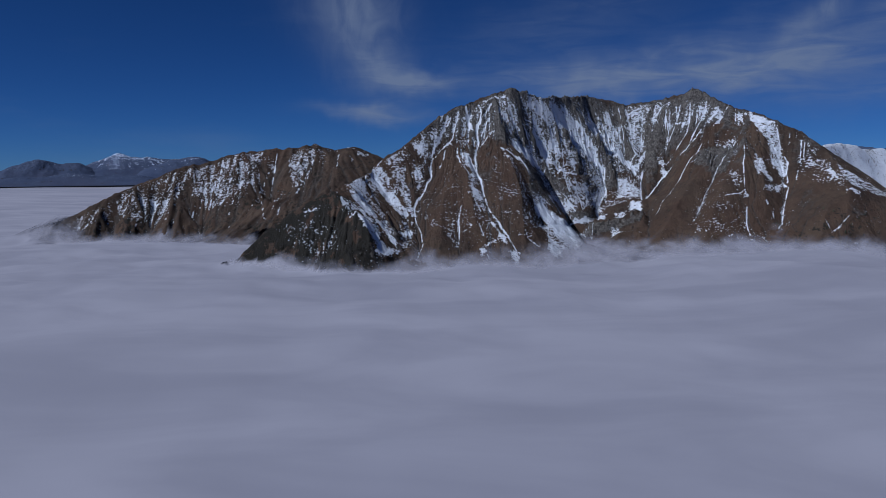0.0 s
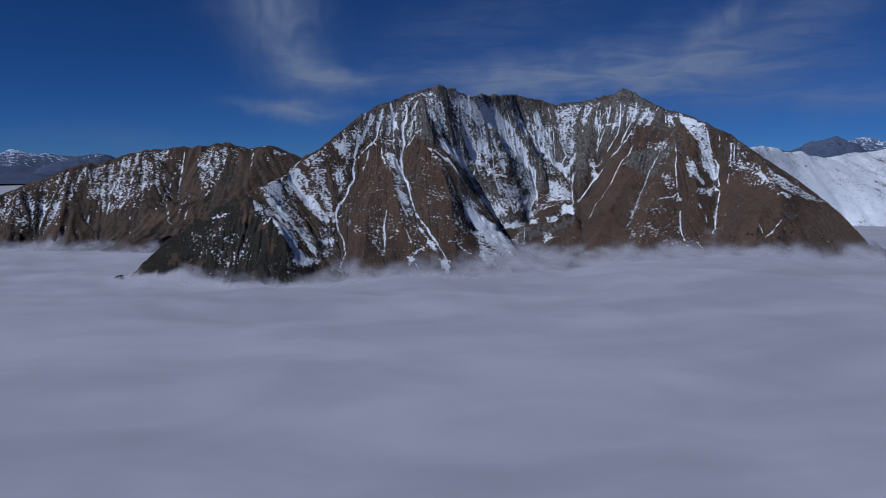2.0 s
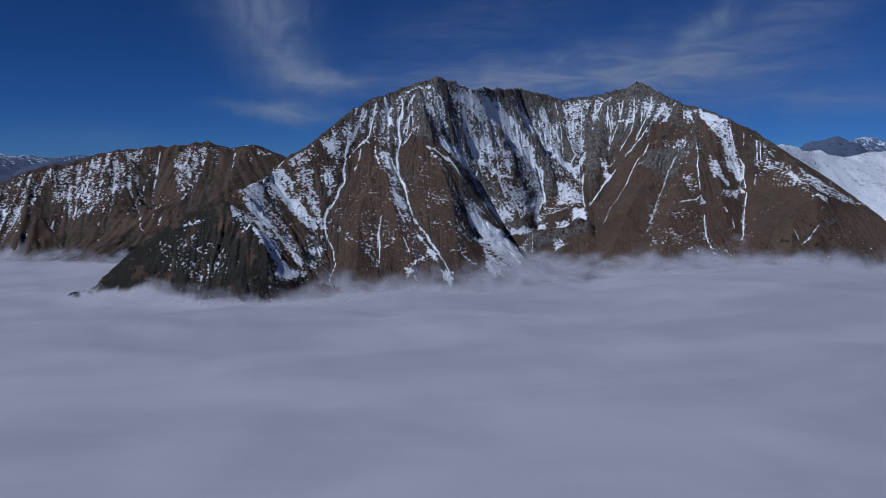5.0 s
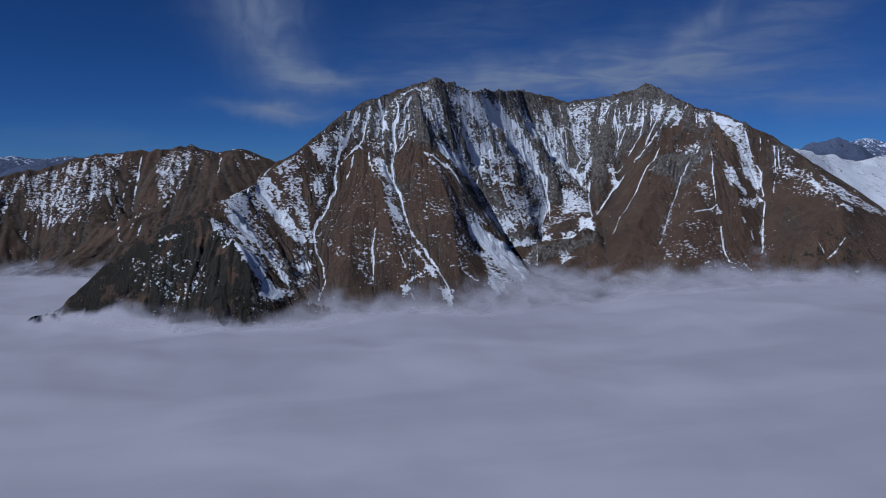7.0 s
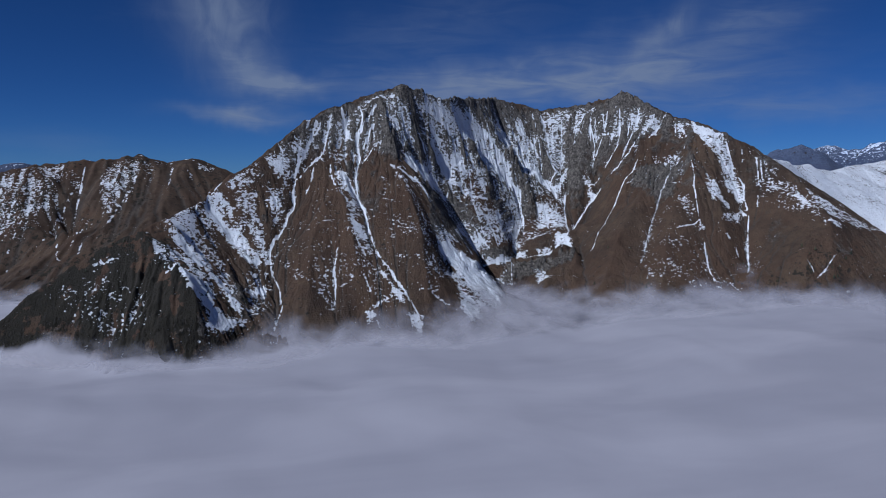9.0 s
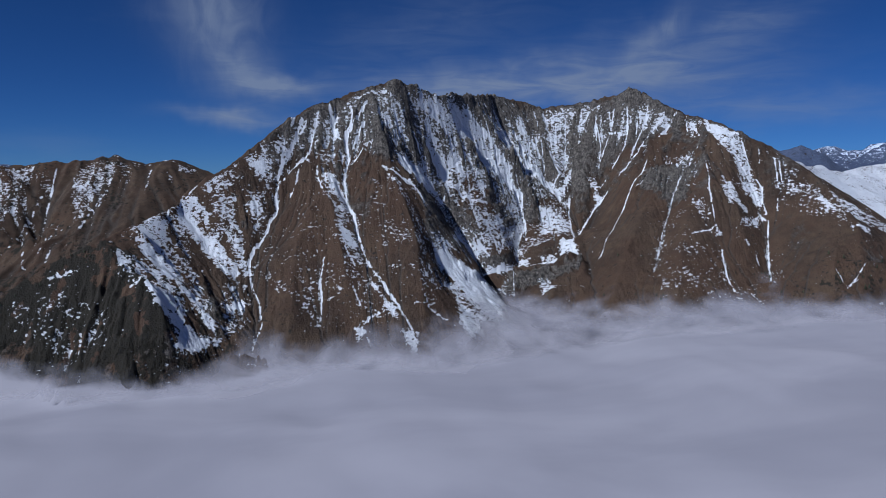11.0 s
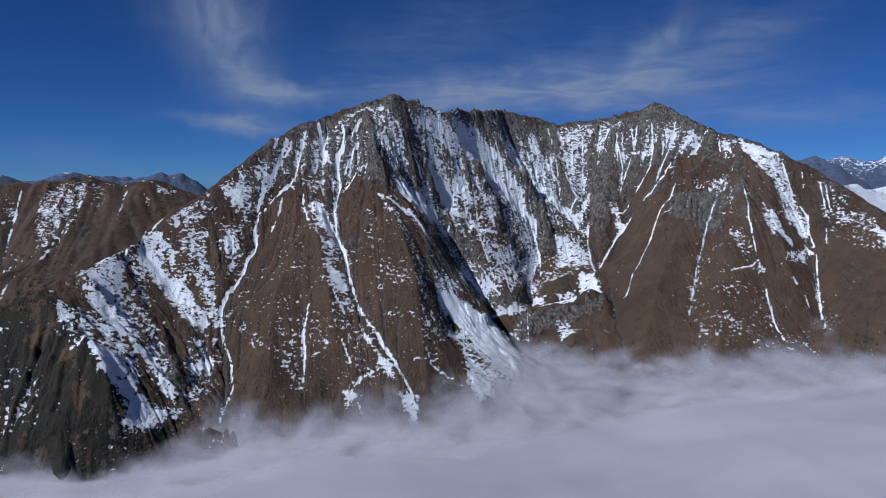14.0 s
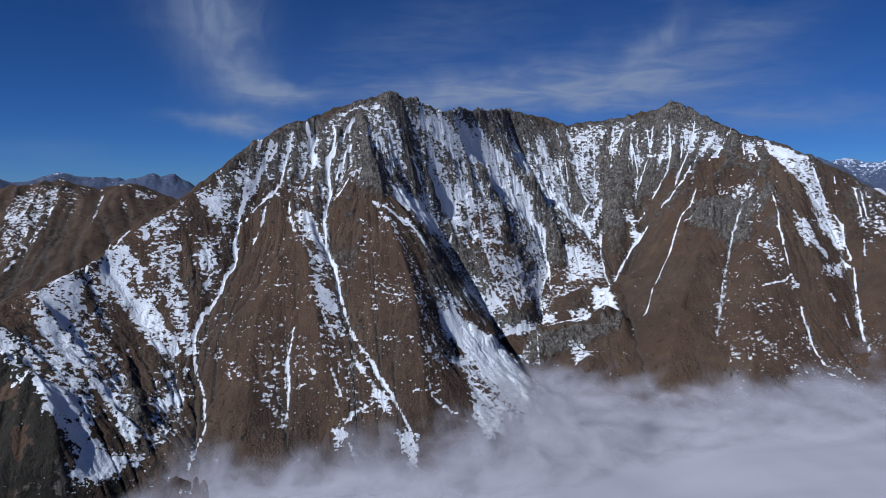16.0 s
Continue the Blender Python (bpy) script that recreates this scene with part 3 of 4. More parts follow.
    f.rib(-4, 10, (125, 1160), (153, 1175))
    f.rib(-3, 8, (192, 1231), (212, 1240))
    f.rib(-3, 8, (278, 1309), (307, 1296))
    f.rib(8, 14, (86, 1173), (92, 1155), (93, 1135))
    f.rib(7, 9, (332, 1320), (331, 1296), (337, 1286))
    f.rib(7, 12, (369, 1286), (369, 1258), (360, 1238))
    f.rib(5, 7, (171, 1212), (176, 1207))
    f.rib(5, 7, (195, 1220), (200, 1209))
    f.rib(5, 9, (170, 1181), (190, 1172), (198, 1159))
    f.rib(5, 9, (228, 1201), (241, 1206), (259, 1214))
    f.rib(3, 6, (32, 1169), (27, 1156), (21, 1139))
    f.rib(3, 6, (50, 1175), (52, 1164), (48, 1148), (45, 1132))
    f.rib(5, 7, (69, 1171), (66, 1165))
    f.rib(3, 6, (-5, 1149), (-9, 1144))
    f.rib(3, 6, (17, 1162), (13, 1152), (6, 1142))
    f.rib(4, 6, (404, 1309), (393, 1293), (384, 1279))
    f.rib(5, 7, (433, 1291), (426, 1277), (412, 1267))
    f.rib(5, 7, (454, 1279), (448, 1269), (437, 1257))
    f.rib(4, 6, (474, 1259), (465, 1254), (450, 1250))
    f.rib(4, 6, (415, 1297), (411, 1282))
    f.rib(4, 6, (390, 1317), (374, 1307), (368, 1297))
    f.rib(4, 7, (496, 1238), (487, 1233), (468, 1228))
    f.rib(3, 6, (506, 1202), (488, 1166))
    f.rib(3, 6, (-109, 1047), (-98, 1029), (-80, 1016), (-64, 978))
    f.rib(3, 6, (-131, 1009), (-115, 1006), (-100, 999))
    f.rib(3, 6, (-53, 1091), (-47, 1076), (-42, 1066))
    f.sheet(0.3, (562, 1140), (596, 1108), (589, 1055), (567, 1065), (554, 1114))
    f.sheet(0.84, (594, 1100), (590, 1062), (583, 1056), (585, 1081))
    f.sheet(0.91, (586, 1036), (604, 1025), (600, 1020), (581, 1026))
    f.sheet(0.35, (599, 1091), (665, 1035), (663, 1032), (580, 1042))
    f.sheet(0.2, (565, 965), (571, 964), (563, 955), (557, 956))
    f.sheet(0.05, (-216, 956), (-172, 966), (-141, 953), (-132, 922), (-188, 930))
    f.couloir(0.8, 1.26, (-105, 1085), (-105, 1078), (-107, 1071), (-113, 1062), (-123, 1047), (-130, 1035))
    f.couloir(0.8, 1.16, (-107, 1078), (-93, 1093))
    f.couloir(1.5, 1.78, (-16, 1118), (-19, 1105), (-17, 1099), (-24, 1084), (-29, 1073), (-38, 1061), (-42, 1047), (-40, 1030))
    f.couloir(0.9, 1.47, (-40, 1030), (-36, 1020), (-31, 1007), (-28, 988), (-32, 972), (-34, 959))
    f.couloir(1.6, 1.68, (-10, 1143), (-11, 1138), (-14, 1126), (-17, 1119))
    f.couloir(0.9, 1.58, (26, 1167), (22, 1160), (19, 1154), (15, 1143), (6, 1136), (-3, 1130), (-11, 1121))
    f.couloir(0.9, 1.47, (8, 1159), (6, 1156), (1, 1148), (-5, 1140), (-10, 1133), (-14, 1126))
    f.couloir(0.8, 1.26, (1, 1157), (-3, 1151))
    f.couloir(0.8, 1.26, (13, 1159), (7, 1153))
    f.couloir(0.8, 1.26, (-31, 1133), (-34, 1131), (-30, 1128))
    f.couloir(0.8, 1.16, (4, 1129), (1, 1115), (-4, 1106))
    f.couloir(1.4, 1.68, (38, 1173), (40, 1171), (43, 1166), (47, 1159), (49, 1156))
    f.couloir(1.2, 1.68, (61, 1173), (63, 1167), (62, 1163), (56, 1161))
    f.couloir(1.5, 1.78, (80, 1176), (72, 1168), (66, 1163), (60, 1160), (55, 1159), (55, 1154), (57, 1147), (58, 1141))
    f.couloir(1.0, 1.47, (76, 1164), (71, 1160), (65, 1155), (62, 1150))
    f.couloir(0.8, 1.37, (78, 1145), (69, 1141), (63, 1138), (58, 1137))
    f.couloir(1.2, 1.78, (58, 1141), (53, 1135), (51, 1125), (52, 1115), (52, 1106))
    f.couloir(1.4, 1.78, (52, 1106), (58, 1089), (60, 1073), (62, 1062), (65, 1049))
    f.couloir(0.9, 1.47, (65, 1049), (68, 1039))
    f.couloir(1.5, 1.78, (68, 1039), (74, 1029), (81, 1020), (85, 1011), (91, 1003), (95, 996))
    f.couloir(1.0, 1.37, (95, 996), (99, 987), (103, 980))
    f.couloir(0.8, 1.47, (47, 1046), (51, 1039), (55, 1032))
    f.couloir(0.9, 1.58, (61, 988), (68, 994), (79, 997))
    f.couloir(0.9, 1.26, (62, 977), (64, 972), (66, 967))
    f.couloir(0.9, 1.68, (27, 1039), (25, 1030), (22, 1019), (24, 1012), (23, 1003), (22, 996))
    f.couloir(0.8, 1.05, (52, 1013), (57, 1003), (58, 997))
    f.couloir(0.9, 1.37, (23, 1133), (24, 1119), (28, 1109))
    f.couloir(0.8, 1.16, (67, 1178), (87, 1182), (103, 1183))
    f.couloir(0.8, 1.58, (109, 1158), (112, 1160), (110, 1157))
    f.couloir(1.5, 1.47, (92, 1125), (105, 1121), (120, 1122), (131, 1116), (135, 1112))
    f.couloir(1.2, 1.58, (189, 1192), (203, 1192), (215, 1194), (225, 1198))
    f.couloir(1.1, 1.47, (184, 1229), (192, 1231), (207, 1245), (215, 1242))
    f.couloir(1.4, 1.68, (276, 1249), (283, 1243), (280, 1237), (282, 1228), (277, 1206))
    f.couloir(0.9, 1.47, (317, 1306), (324, 1297), (329, 1292))
    f.couloir(1.0, 1.58, (338, 1299), (340, 1288), (347, 1281), (341, 1278), (338, 1278))
    f.couloir(1.1, 1.58, (352, 1259), (345, 1241), (338, 1210), (334, 1191))
    f.couloir(1.1, 1.58, (197, 1165), (207, 1154), (215, 1147))
    f.couloir(1.0, 1.37, (173, 1118), (179, 1113), (183, 1103))
    f.couloir(0.9, 1.37, (202, 1186), (205, 1176), (208, 1165), (211, 1158))
    f.couloir(0.9, 1.37, (220, 1180), (225, 1167), (227, 1150))
    f.couloir(0.8, 1.37, (240, 1200), (239, 1186), (237, 1170), (228, 1150))
    f.couloir(0.8, 1.37, (242, 1142), (239, 1130), (236, 1116))
    f.couloir(0.8, 0.95, (109, 1002), (122, 1000), (137, 996))
    f.couloir(0.8, 1.47, (439, 1278), (437, 1270), (435, 1264), (428, 1258), (416, 1254), (410, 1254))
    f.couloir(0.8, 1.47, (464, 1267), (460, 1263), (449, 1254), (436, 1249), (429, 1242))
    f.couloir(0.8, 1.37, (448, 1263), (443, 1256))
    f.couloir(0.8, 1.47, (479, 1250), (466, 1250), (452, 1247), (435, 1241), (424, 1237), (412, 1238))
    f.couloir(0.8, 1.26, (493, 1242), (484, 1245), (468, 1241))
    f.couloir(1.0, 1.58, (443, 1223), (431, 1212), (417, 1206), (411, 1201), (398, 1186), (387, 1175))
    f.couloir(0.8, 1.26, (428, 1199), (413, 1198))
    f.couloir(0.9, 1.58, (470, 1181), (457, 1170), (443, 1155), (433, 1144))
    f.couloir(0.8, 1.37, (396, 1307), (384, 1303), (377, 1294))
    f.couloir(0.8, 1.47, (402, 1290), (402, 1276), (396, 1267))
    f.couloir(0.8, 1.37, (420, 1293), (418, 1281))
    f.couloir(0.8, 1.47, (412, 1275), (401, 1270), (395, 1266))
    f.couloir(0.8, 1.37, (426, 1290), (417, 1279))
    f.couloir(0.8, 1.37, (366, 1317), (361, 1301))
    f.couloir(0.8, 1.26, (352, 1318), (351, 1310))
    f.couloir(0.8, 1.26, (421, 1272), (411, 1271))
    f.couloir(0.8, 1.37, (400, 1253), (385, 1253))
    f.couloir(1.1, 1.68, (397, 1240), (384, 1239), (371, 1231), (356, 1220), (344, 1203))
    f.couloir(0.8, 1.47, (387, 1175), (375, 1165), (357, 1146), (347, 1132), (341, 1128))
    f.couloir(0.8, 0.73, (433, 1144), (414, 1121), (400, 1102), (375, 1066))
    f.couloir(0.8, 1.26, (502, 1234), (499, 1224))
    f.couloir(1.2, 1.68, (552, 1186), (550, 1173), (549, 1164), (543, 1152))
    f.couloir(1.2, 1.68, (549, 1148), (550, 1137), (542, 1124), (538, 1110))
    f.couloir(1.0, 1.58, (532, 1114), (536, 1103), (526, 1088), (516, 1072), (509, 1060), (504, 1050), (488, 1026))
    f.couloir(0.9, 1.68, (488, 1159), (482, 1141), (475, 1128), (471, 1114), (467, 1101))
    f.couloir(0.8, 1.47, (466, 1097), (449, 1093), (433, 1090))
    f.couloir(1.1, 1.68, (461, 1075), (456, 1063), (450, 1048), (448, 1037), (447, 1027))
    f.couloir(0.9, 1.47, (581, 1160), (573, 1144), (563, 1125))
    f.couloir(0.8, 0.95, (557, 1117), (549, 1106))
    f.couloir(0.8, 1.37, (568, 1173), (562, 1162))
    f.couloir(0.8, 1.26, (462, 1020), (464, 1011))
    f.couloir(0.8, 1.05, (490, 1075), (490, 1070))
    f.couloir(0.8, 1.05, (495, 1063), (494, 1056))
    f.couloir(1.2, 1.58, (206, 1138), (240, 1146))
    f.couloir(1.2, 1.58, (249, 1157), (266, 1157), (299, 1156), (326, 1152))
    f.couloir(1.1, 1.47, (145, 1203), (159, 1209), (177, 1214), (185, 1212))
    f.couloir(1.2, 1.58, (205, 1249), (221, 1255), (237, 1258), (247, 1258))
    f.couloir(1.0, 1.47, (236, 1263), (244, 1258))
    f.couloir(1.2, 1.58, (251, 1263), (274, 1275), (305, 1289))
    f.couloir(1.0, 1.47, (200, 1215), (202, 1206), (203, 1199))
    f.couloir(0.9, 1.37, (189, 1219), (197, 1213))
    f.couloir(0.9, 1.37, (152, 1200), (164, 1203))
    f.couloir(1.0, 1.47, (133, 1181), (143, 1178), (145, 1174))
    f.couloir(1.2, 1.58, (112, 1136), (145, 1156), (171, 1182))
    f.couloir(0.9, 1.37, (215, 1207), (223, 1202))
    f.couloir(0.9, 1.37, (328, 1308), (328, 1298))
    f.couloir(0.8, 1.37, (325, 1331), (327, 1320))
    f.couloir(0.9, 1.37, (263, 1227), (266, 1217), (264, 1203))
    f.couloir(0.8, 1.37, (222, 1232), (213, 1216))
    f.couloir(0.8, 1.26, (583, 1154), (570, 1128))
    f.couloir(0.8, 1.37, (568, 990), (553, 983), (539, 978))
    f.couloir(0.8, 1.26, (537, 992), (538, 984))
    f.couloir(0.8, 0.73, (-188, 971), (-167, 974))
    f.sheet(-0.5, (-93, 1076), (-85, 1071), (-76, 1066), (-75, 1063), (-82, 1065), (-89, 1069))
    f.crag(0.8, (376, 1326), (446, 1283), (491, 1242), (455, 1248), (404, 1278), (369, 1308))
    f.crag(0.9, (449, 1212), (488, 1193), (455, 1142), (437, 1150), (423, 1188), (420, 1206))
    f.crag(0.55, (67, 1178), (119, 1189), (180, 1227), (262, 1314), (336, 1331), (348, 1269), (293, 1243), (236, 1219), (194, 1215), (132, 1172), (83, 1140))
    f.crag(0.4, (-14, 1146), (27, 1170), (66, 1173), (83, 1140), (45, 1143), (8, 1140))
    f.crag(0.9, (179, 1083), (242, 1142), (318, 1129), (315, 1122), (234, 1118), (198, 1082))
    f.crag(0.6, (130, 1126), (187, 1181), (197, 1133), (152, 1088), (131, 1078))
    f.crag(0.4, (-108, 1028), (-88, 1016), (-69, 1020), (-37, 1026), (-32, 979), (-57, 960), (-76, 962))
    f.crag(0.3, (-85, 1095), (-55, 1112), (-18, 1134), (-13, 1116), (-41, 1058), (-52, 1089))
    f.crag(-0.7, (83, 1130), (112, 1136), (133, 1089), (134, 1000), (100, 984), (76, 1049))
    f.crag(-0.7, (-13, 1116), (18, 1123), (43, 1056), (64, 995), (-15, 982), (-38, 1032))
    f.crag(-0.7, (343, 1198), (399, 1201), (441, 1102), (541, 1075), (475, 998), (289, 1062))


def ridge_snow(f):
    """Where snow lies on the lower ridge beside it."""
    f.sheet(0.58, (-397, 1448), (-376, 1468), (-360, 1410), (-368, 1386), (-384, 1405))
    f.sheet(0.48, (-371, 1467), (-349, 1472), (-340, 1453), (-350, 1432))
    f.sheet(0.43, (-308, 1470), (-270, 1484), (-258, 1467), (-275, 1415), (-283, 1399))
    f.sheet(0.28, (-451, 1451), (-407, 1455), (-376, 1379), (-396, 1348), (-422, 1364))
    f.sheet(0.45, (-262, 1489), (-231, 1496), (-247, 1448))
    f.sheet(0.80, (-181, 1513), (-138, 1520), (-147, 1515), (-163, 1508))
    f.sheet(0.40, (-353, 1397), (-306, 1367), (-308, 1294))
    f.sheet(0.43, (-450, 1448), (-435, 1448), (-433, 1429), (-443, 1426))
    f.sheet(0.77, (-317, 1461), (-302, 1480), (-285, 1458), (-276, 1410), (-276, 1376), (-282, 1352), (-301, 1398))
    f.sheet(0.6, (-301, 1487), (-268, 1487), (-257, 1470), (-276, 1430))
    f.sheet(0.35, (-274, 1422), (-261, 1441), (-257, 1405), (-265, 1386))
    f.sheet(0.3, (-266, 1480), (-234, 1477), (-242, 1439))
    f.sheet(0.77, (-193, 1482), (-185, 1486), (-183, 1463), (-187, 1462))
    f.sheet(0.84, (-182, 1506), (-154, 1508), (-163, 1494), (-178, 1492))
    f.sheet(0.25, (-225, 1446), (-216, 1446), (-217, 1415))
    f.sheet(0.60, (-510, 1420), (-419, 1460), (-366, 1479), (-382, 1400), (-437, 1359), (-487, 1381))
    f.sheet(0.45, (-626, 1350), (-539, 1410), (-499, 1420), (-515, 1336), (-588, 1304))
    f.sheet(0.40, (-698, 1297), (-622, 1338), (-607, 1301), (-670, 1280))
    f.couloir(0.8, 1.58, (-360, 1410), (-341, 1336), (-326, 1288))
    f.couloir(0.8, 1.47, (-341, 1472), (-341, 1439), (-340, 1420))
    f.couloir(0.9, 1.47, (-261, 1458), (-264, 1417), (-274, 1374), (-277, 1343))
    f.couloir(0.9, 1.37, (-303, 1357), (-303, 1316), (-301, 1282))
    f.couloir(0.9, 1.26, (-217, 1492), (-213, 1434), (-215, 1407))
    f.couloir(0.8, 1.68, (-283, 1451), (-277, 1415), (-274, 1386), (-277, 1355), (-280, 1340))
    f.couloir(0.8, 1.58, (-265, 1465), (-262, 1422), (-264, 1391))
    f.couloir(0.8, 1.58, (-206, 1512), (-180, 1506), (-155, 1508))
    f.couloir(0.8, 1.37, (-272, 1499), (-245, 1497), (-215, 1508))
    f.couloir(0.9, 1.47, (-444, 1446), (-445, 1405), (-450, 1364))
    f.couloir(0.9, 1.47, (-397, 1463), (-398, 1398), (-406, 1343))
    f.couloir(0.8, 1.37, (-508, 1412), (-513, 1359), (-522, 1323))
    f.couloir(0.8, 1.26, (-564, 1383), (-567, 1345), (-569, 1309))
    f.couloir(0.8, 1.37, (-348, 1448), (-360, 1398), (-367, 1338))
    f.couloir(0.8, 1.26, (-474, 1429), (-476, 1381), (-478, 1349))


def build_mountain():
    f = Field(-420, 780, 880, 1420, 1.0, (0.0, 60.0, 0.0, 0.0))
    def ridge(*points):
        f.line(up(points))

    gully = ridge
    crests = []

    def crest(*points):
        crests.append(points)
        ridge(*points)

    # gullies first, so that the ridges keep their heights where the two meet
    gully((-106, 1073, -12), (-78, 1054, -45), (-44, 1023, -77))
    gully((-132, 1012, -22), (-108, 1004, -53), (-81, 984, -80), (-63, 962, -102))
    gully((-10, 1143, 60), (-17, 1118, 15), (-18, 1096, -15), (-30, 1070, -37), (-41, 1040, -60), (-41, 1022, -77), (-31, 998, -99), (-33, 969, -118))
    gully((25, 1168, 92), (17, 1154, 60), (-9, 1126, 23), (-18, 1107, 6))
    gully((14, 1083, -5), (21, 1048, -48), (24, 1022, -74), (20, 989, -110))
    gully((66, 1168, 96), (55, 1154, 55), (50, 1128, 18), (57, 1084, -19), (63, 1044, -52), (77, 1016, -75), (90, 994, -101), (103, 966, -129))
    gully((113, 1162, 66), (139, 1168, 24), (169, 1176, -18), (187, 1164, -50), (202, 1142, -83), (221, 1108, -109), (239, 1072, -128), (252, 1020, -150))
    gully((359, 1298, 35), (364, 1274, 13), (357, 1244, -21), (349, 1216, -49), (334, 1148, -69), (323, 1104, -89), (311, 1061, -107))
    gully((407, 1278, 64), (393, 1260, 20), (396, 1248, 2), (362, 1213, -47))
    gully((490, 1250, 87), (437, 1220, 36), (394, 1180, -16), (360, 1146, -51), (331, 1106, -76))
    gully((478, 1192, 36), (431, 1140, -24), (381, 1073, -84))
    gully((492, 1168, 51), (473, 1120, -1), (467, 1090, -40), (453, 1062, -70), (444, 1029, -95))
    gully((552, 1184, 63), (540, 1140, 7), (530, 1104, -33), (501, 1046, -88))
    gully((237, 1127, -99), (268, 1131, -89), (295, 1126, -83), (316, 1118, -76))
    gully((180, 1228, 117), (200, 1242, 88), (229, 1249, 57), (257, 1250, 27), (277, 1245, -2), (280, 1230, -36), (261, 1194, -72), (254, 1162, -80))
    gully((259, 1314, 117), (276, 1296, 70), (302, 1290, 45), (329, 1288, 19), (347, 1258, -15))
    gully((131, 1188, 88), (151, 1192, 51), (174, 1198, 24), (198, 1184, -8), (207, 1164, -40))
    gully((44, 1176, 104), (42, 1166, 65), (34, 1151, 43))
    gully((-150, 955, -72), (-128, 925, -104), (-118, 905, -125))
    gully((552, 1012, -48), (530, 988, -78), (512, 960, -115))
    crest((-105, 1086, 4), (-86, 1098, 18), (-67, 1108, 28), (-31, 1135, 59), (-10, 1150, 78), (18, 1168, 96), (44, 1176, 105), (72, 1184, 116), (114, 1190, 128), (142, 1206, 124), (173, 1224, 117), (190, 1238, 122), (217, 1264, 122), (262, 1315, 129), (310, 1336, 123), (338, 1337, 115), (388, 1322, 120), (418, 1310, 126), (436, 1298, 127), (447, 1286, 136), (461, 1280, 131), (470, 1265, 119), (497, 1240, 101), (543, 1208, 84), (561, 1196, 72), (597, 1190, 57))
    crest((-105, 1086, 4), (-108, 1070, -6), (-134, 1030, -20), (-156, 990, -32), (-187, 980, -47), (-207, 972, -60), (-240, 955, -84), (-270, 935, -116), (-289, 920, -145))
    ridge((-116, 1060, -17), (-90, 1032, -51), (-66, 1007, -81), (-54, 984, -104))
    ridge((-156, 990, -32), (-128, 965, -52), (-103, 947, -72), (-96, 925, -102))
    ridge((46, 1175, 85), (31, 1142, 41), (18, 1105, 6), (4, 1059, -32), (-3, 1017, -71), (-4, 974, -111))
    ridge((36, 1092, 2), (43, 1039, -46), (49, 1005, -86), (41, 982, -117))
    ridge((114, 1189, 127), (93, 1162, 75), (104, 1107, 18), (116, 1063, -27), (116, 1019, -69), (114, 987, -108), (117, 969, -129))
    ridge((447, 1286, 135), (428, 1259, 63), (404, 1223, 3), (371, 1181, -45))
    ridge((490, 1228, 63), (445, 1185, 16), (397, 1143, -24), (355, 1095, -67), (318, 1044, -103))
    ridge((510, 1228, 86), (472, 1159, 17), (425, 1094, -40), (383, 1029, -93))
    ridge((542, 1207, 84), (503, 1125, 8), (489, 1074, -48), (470, 1029, -97))
    ridge((239, 1135, -85), (268, 1141, -76), (300, 1137, -69), (321, 1129, -63))
    ridge((217, 1264, 122), (242, 1263, 87), (267, 1263, 54), (290, 1255, 21), (304, 1241, -15), (305, 1217, -47), (293, 1163, -72), (268, 1080, -100))
    ridge((143, 1207, 123), (165, 1211, 89), (189, 1215, 56), (217, 1212, 23), (232, 1201, -11), (237, 1185, -41), (240, 1165, -69), (245, 1135, -90))
    ridge((93, 1162, 77), (112, 1140, 42), (131, 1112, 3), (137, 1088, -37), (144, 1062, -77), (160, 1024, -102), (170, 985, -127))
    ridge((310, 1336, 123), (320, 1315, 77), (340, 1285, 32), (352, 1268, 4))
    ridge((418, 1310, 126), (390, 1285, 70), (377, 1270, 32))
    ridge((461, 1280, 129), (461, 1252, 76), (433, 1231, 39))
    ridge((18, 1167, 95), (3, 1149, 60), (-3, 1134, 32))
    ridge((597, 1190, 57), (602, 1110, 20), (592, 1030, -28), (562, 985, -72), (540, 955, -112))
    crest((551, 1195, 78), (594, 1170, 49), (621, 1130, 18), (645, 1090, -10), (661, 1050, -37), (668, 1010, -60), (683, 950, -110), (683, 910, -139))
    f.stretch_skin()
    skin = f.Z
    f.Z = blur(f.Z, 4)
    high = np.clip((f.Z - Z0 + 30) / 130, 0, 1)
    wx, wy = f.X + 14 * fbm(f.X / 70, f.Y / 70, 2, 5), f.Y + 14 * fbm(f.X / 70, f.Y / 70, 2, 6)
    calm = np.full(f.Z.shape, 40.0)
    for pts in crests:
        for (xa, ya, za), (xb, yb, zb) in zip(pts[:-1], pts[1:]):
            ux, uy = xb - xa, yb - ya
            s = np.clip(((f.X - xa) * ux + (f.Y - ya) * uy) / (ux * ux + uy * uy), 0, 1)
            np.minimum(calm, np.hypot(f.X - xa - s * ux, f.Y - ya - s * uy), out=calm)
    top = np.exp(-(calm / 20) ** 2)
    calm = np.clip(calm / 22, 0.3, 1)
    toe = np.exp(-((f.X + 170) / 80) ** 2 - ((f.Y - 950) / 50) ** 2)
    ribs, flutes = f.combed(skin, 15, 40, 9), f.combed(skin, 6.5, 18, 13)
    spur = np.exp(-((f.X + 90) / 60) ** 2 - ((f.Y - 1030) / 60) ** 2)
    patchy = np.clip(0.75 + 0.8 * fbm(f.X / 80, f.Y / 80, 2, 15), 0.15, 1.6)
    patchy = patchy * (1 - 0.3 * np.exp(-((f.X - 265) / 110) ** 2 - ((f.Y - 1260) / 90) ** 2))
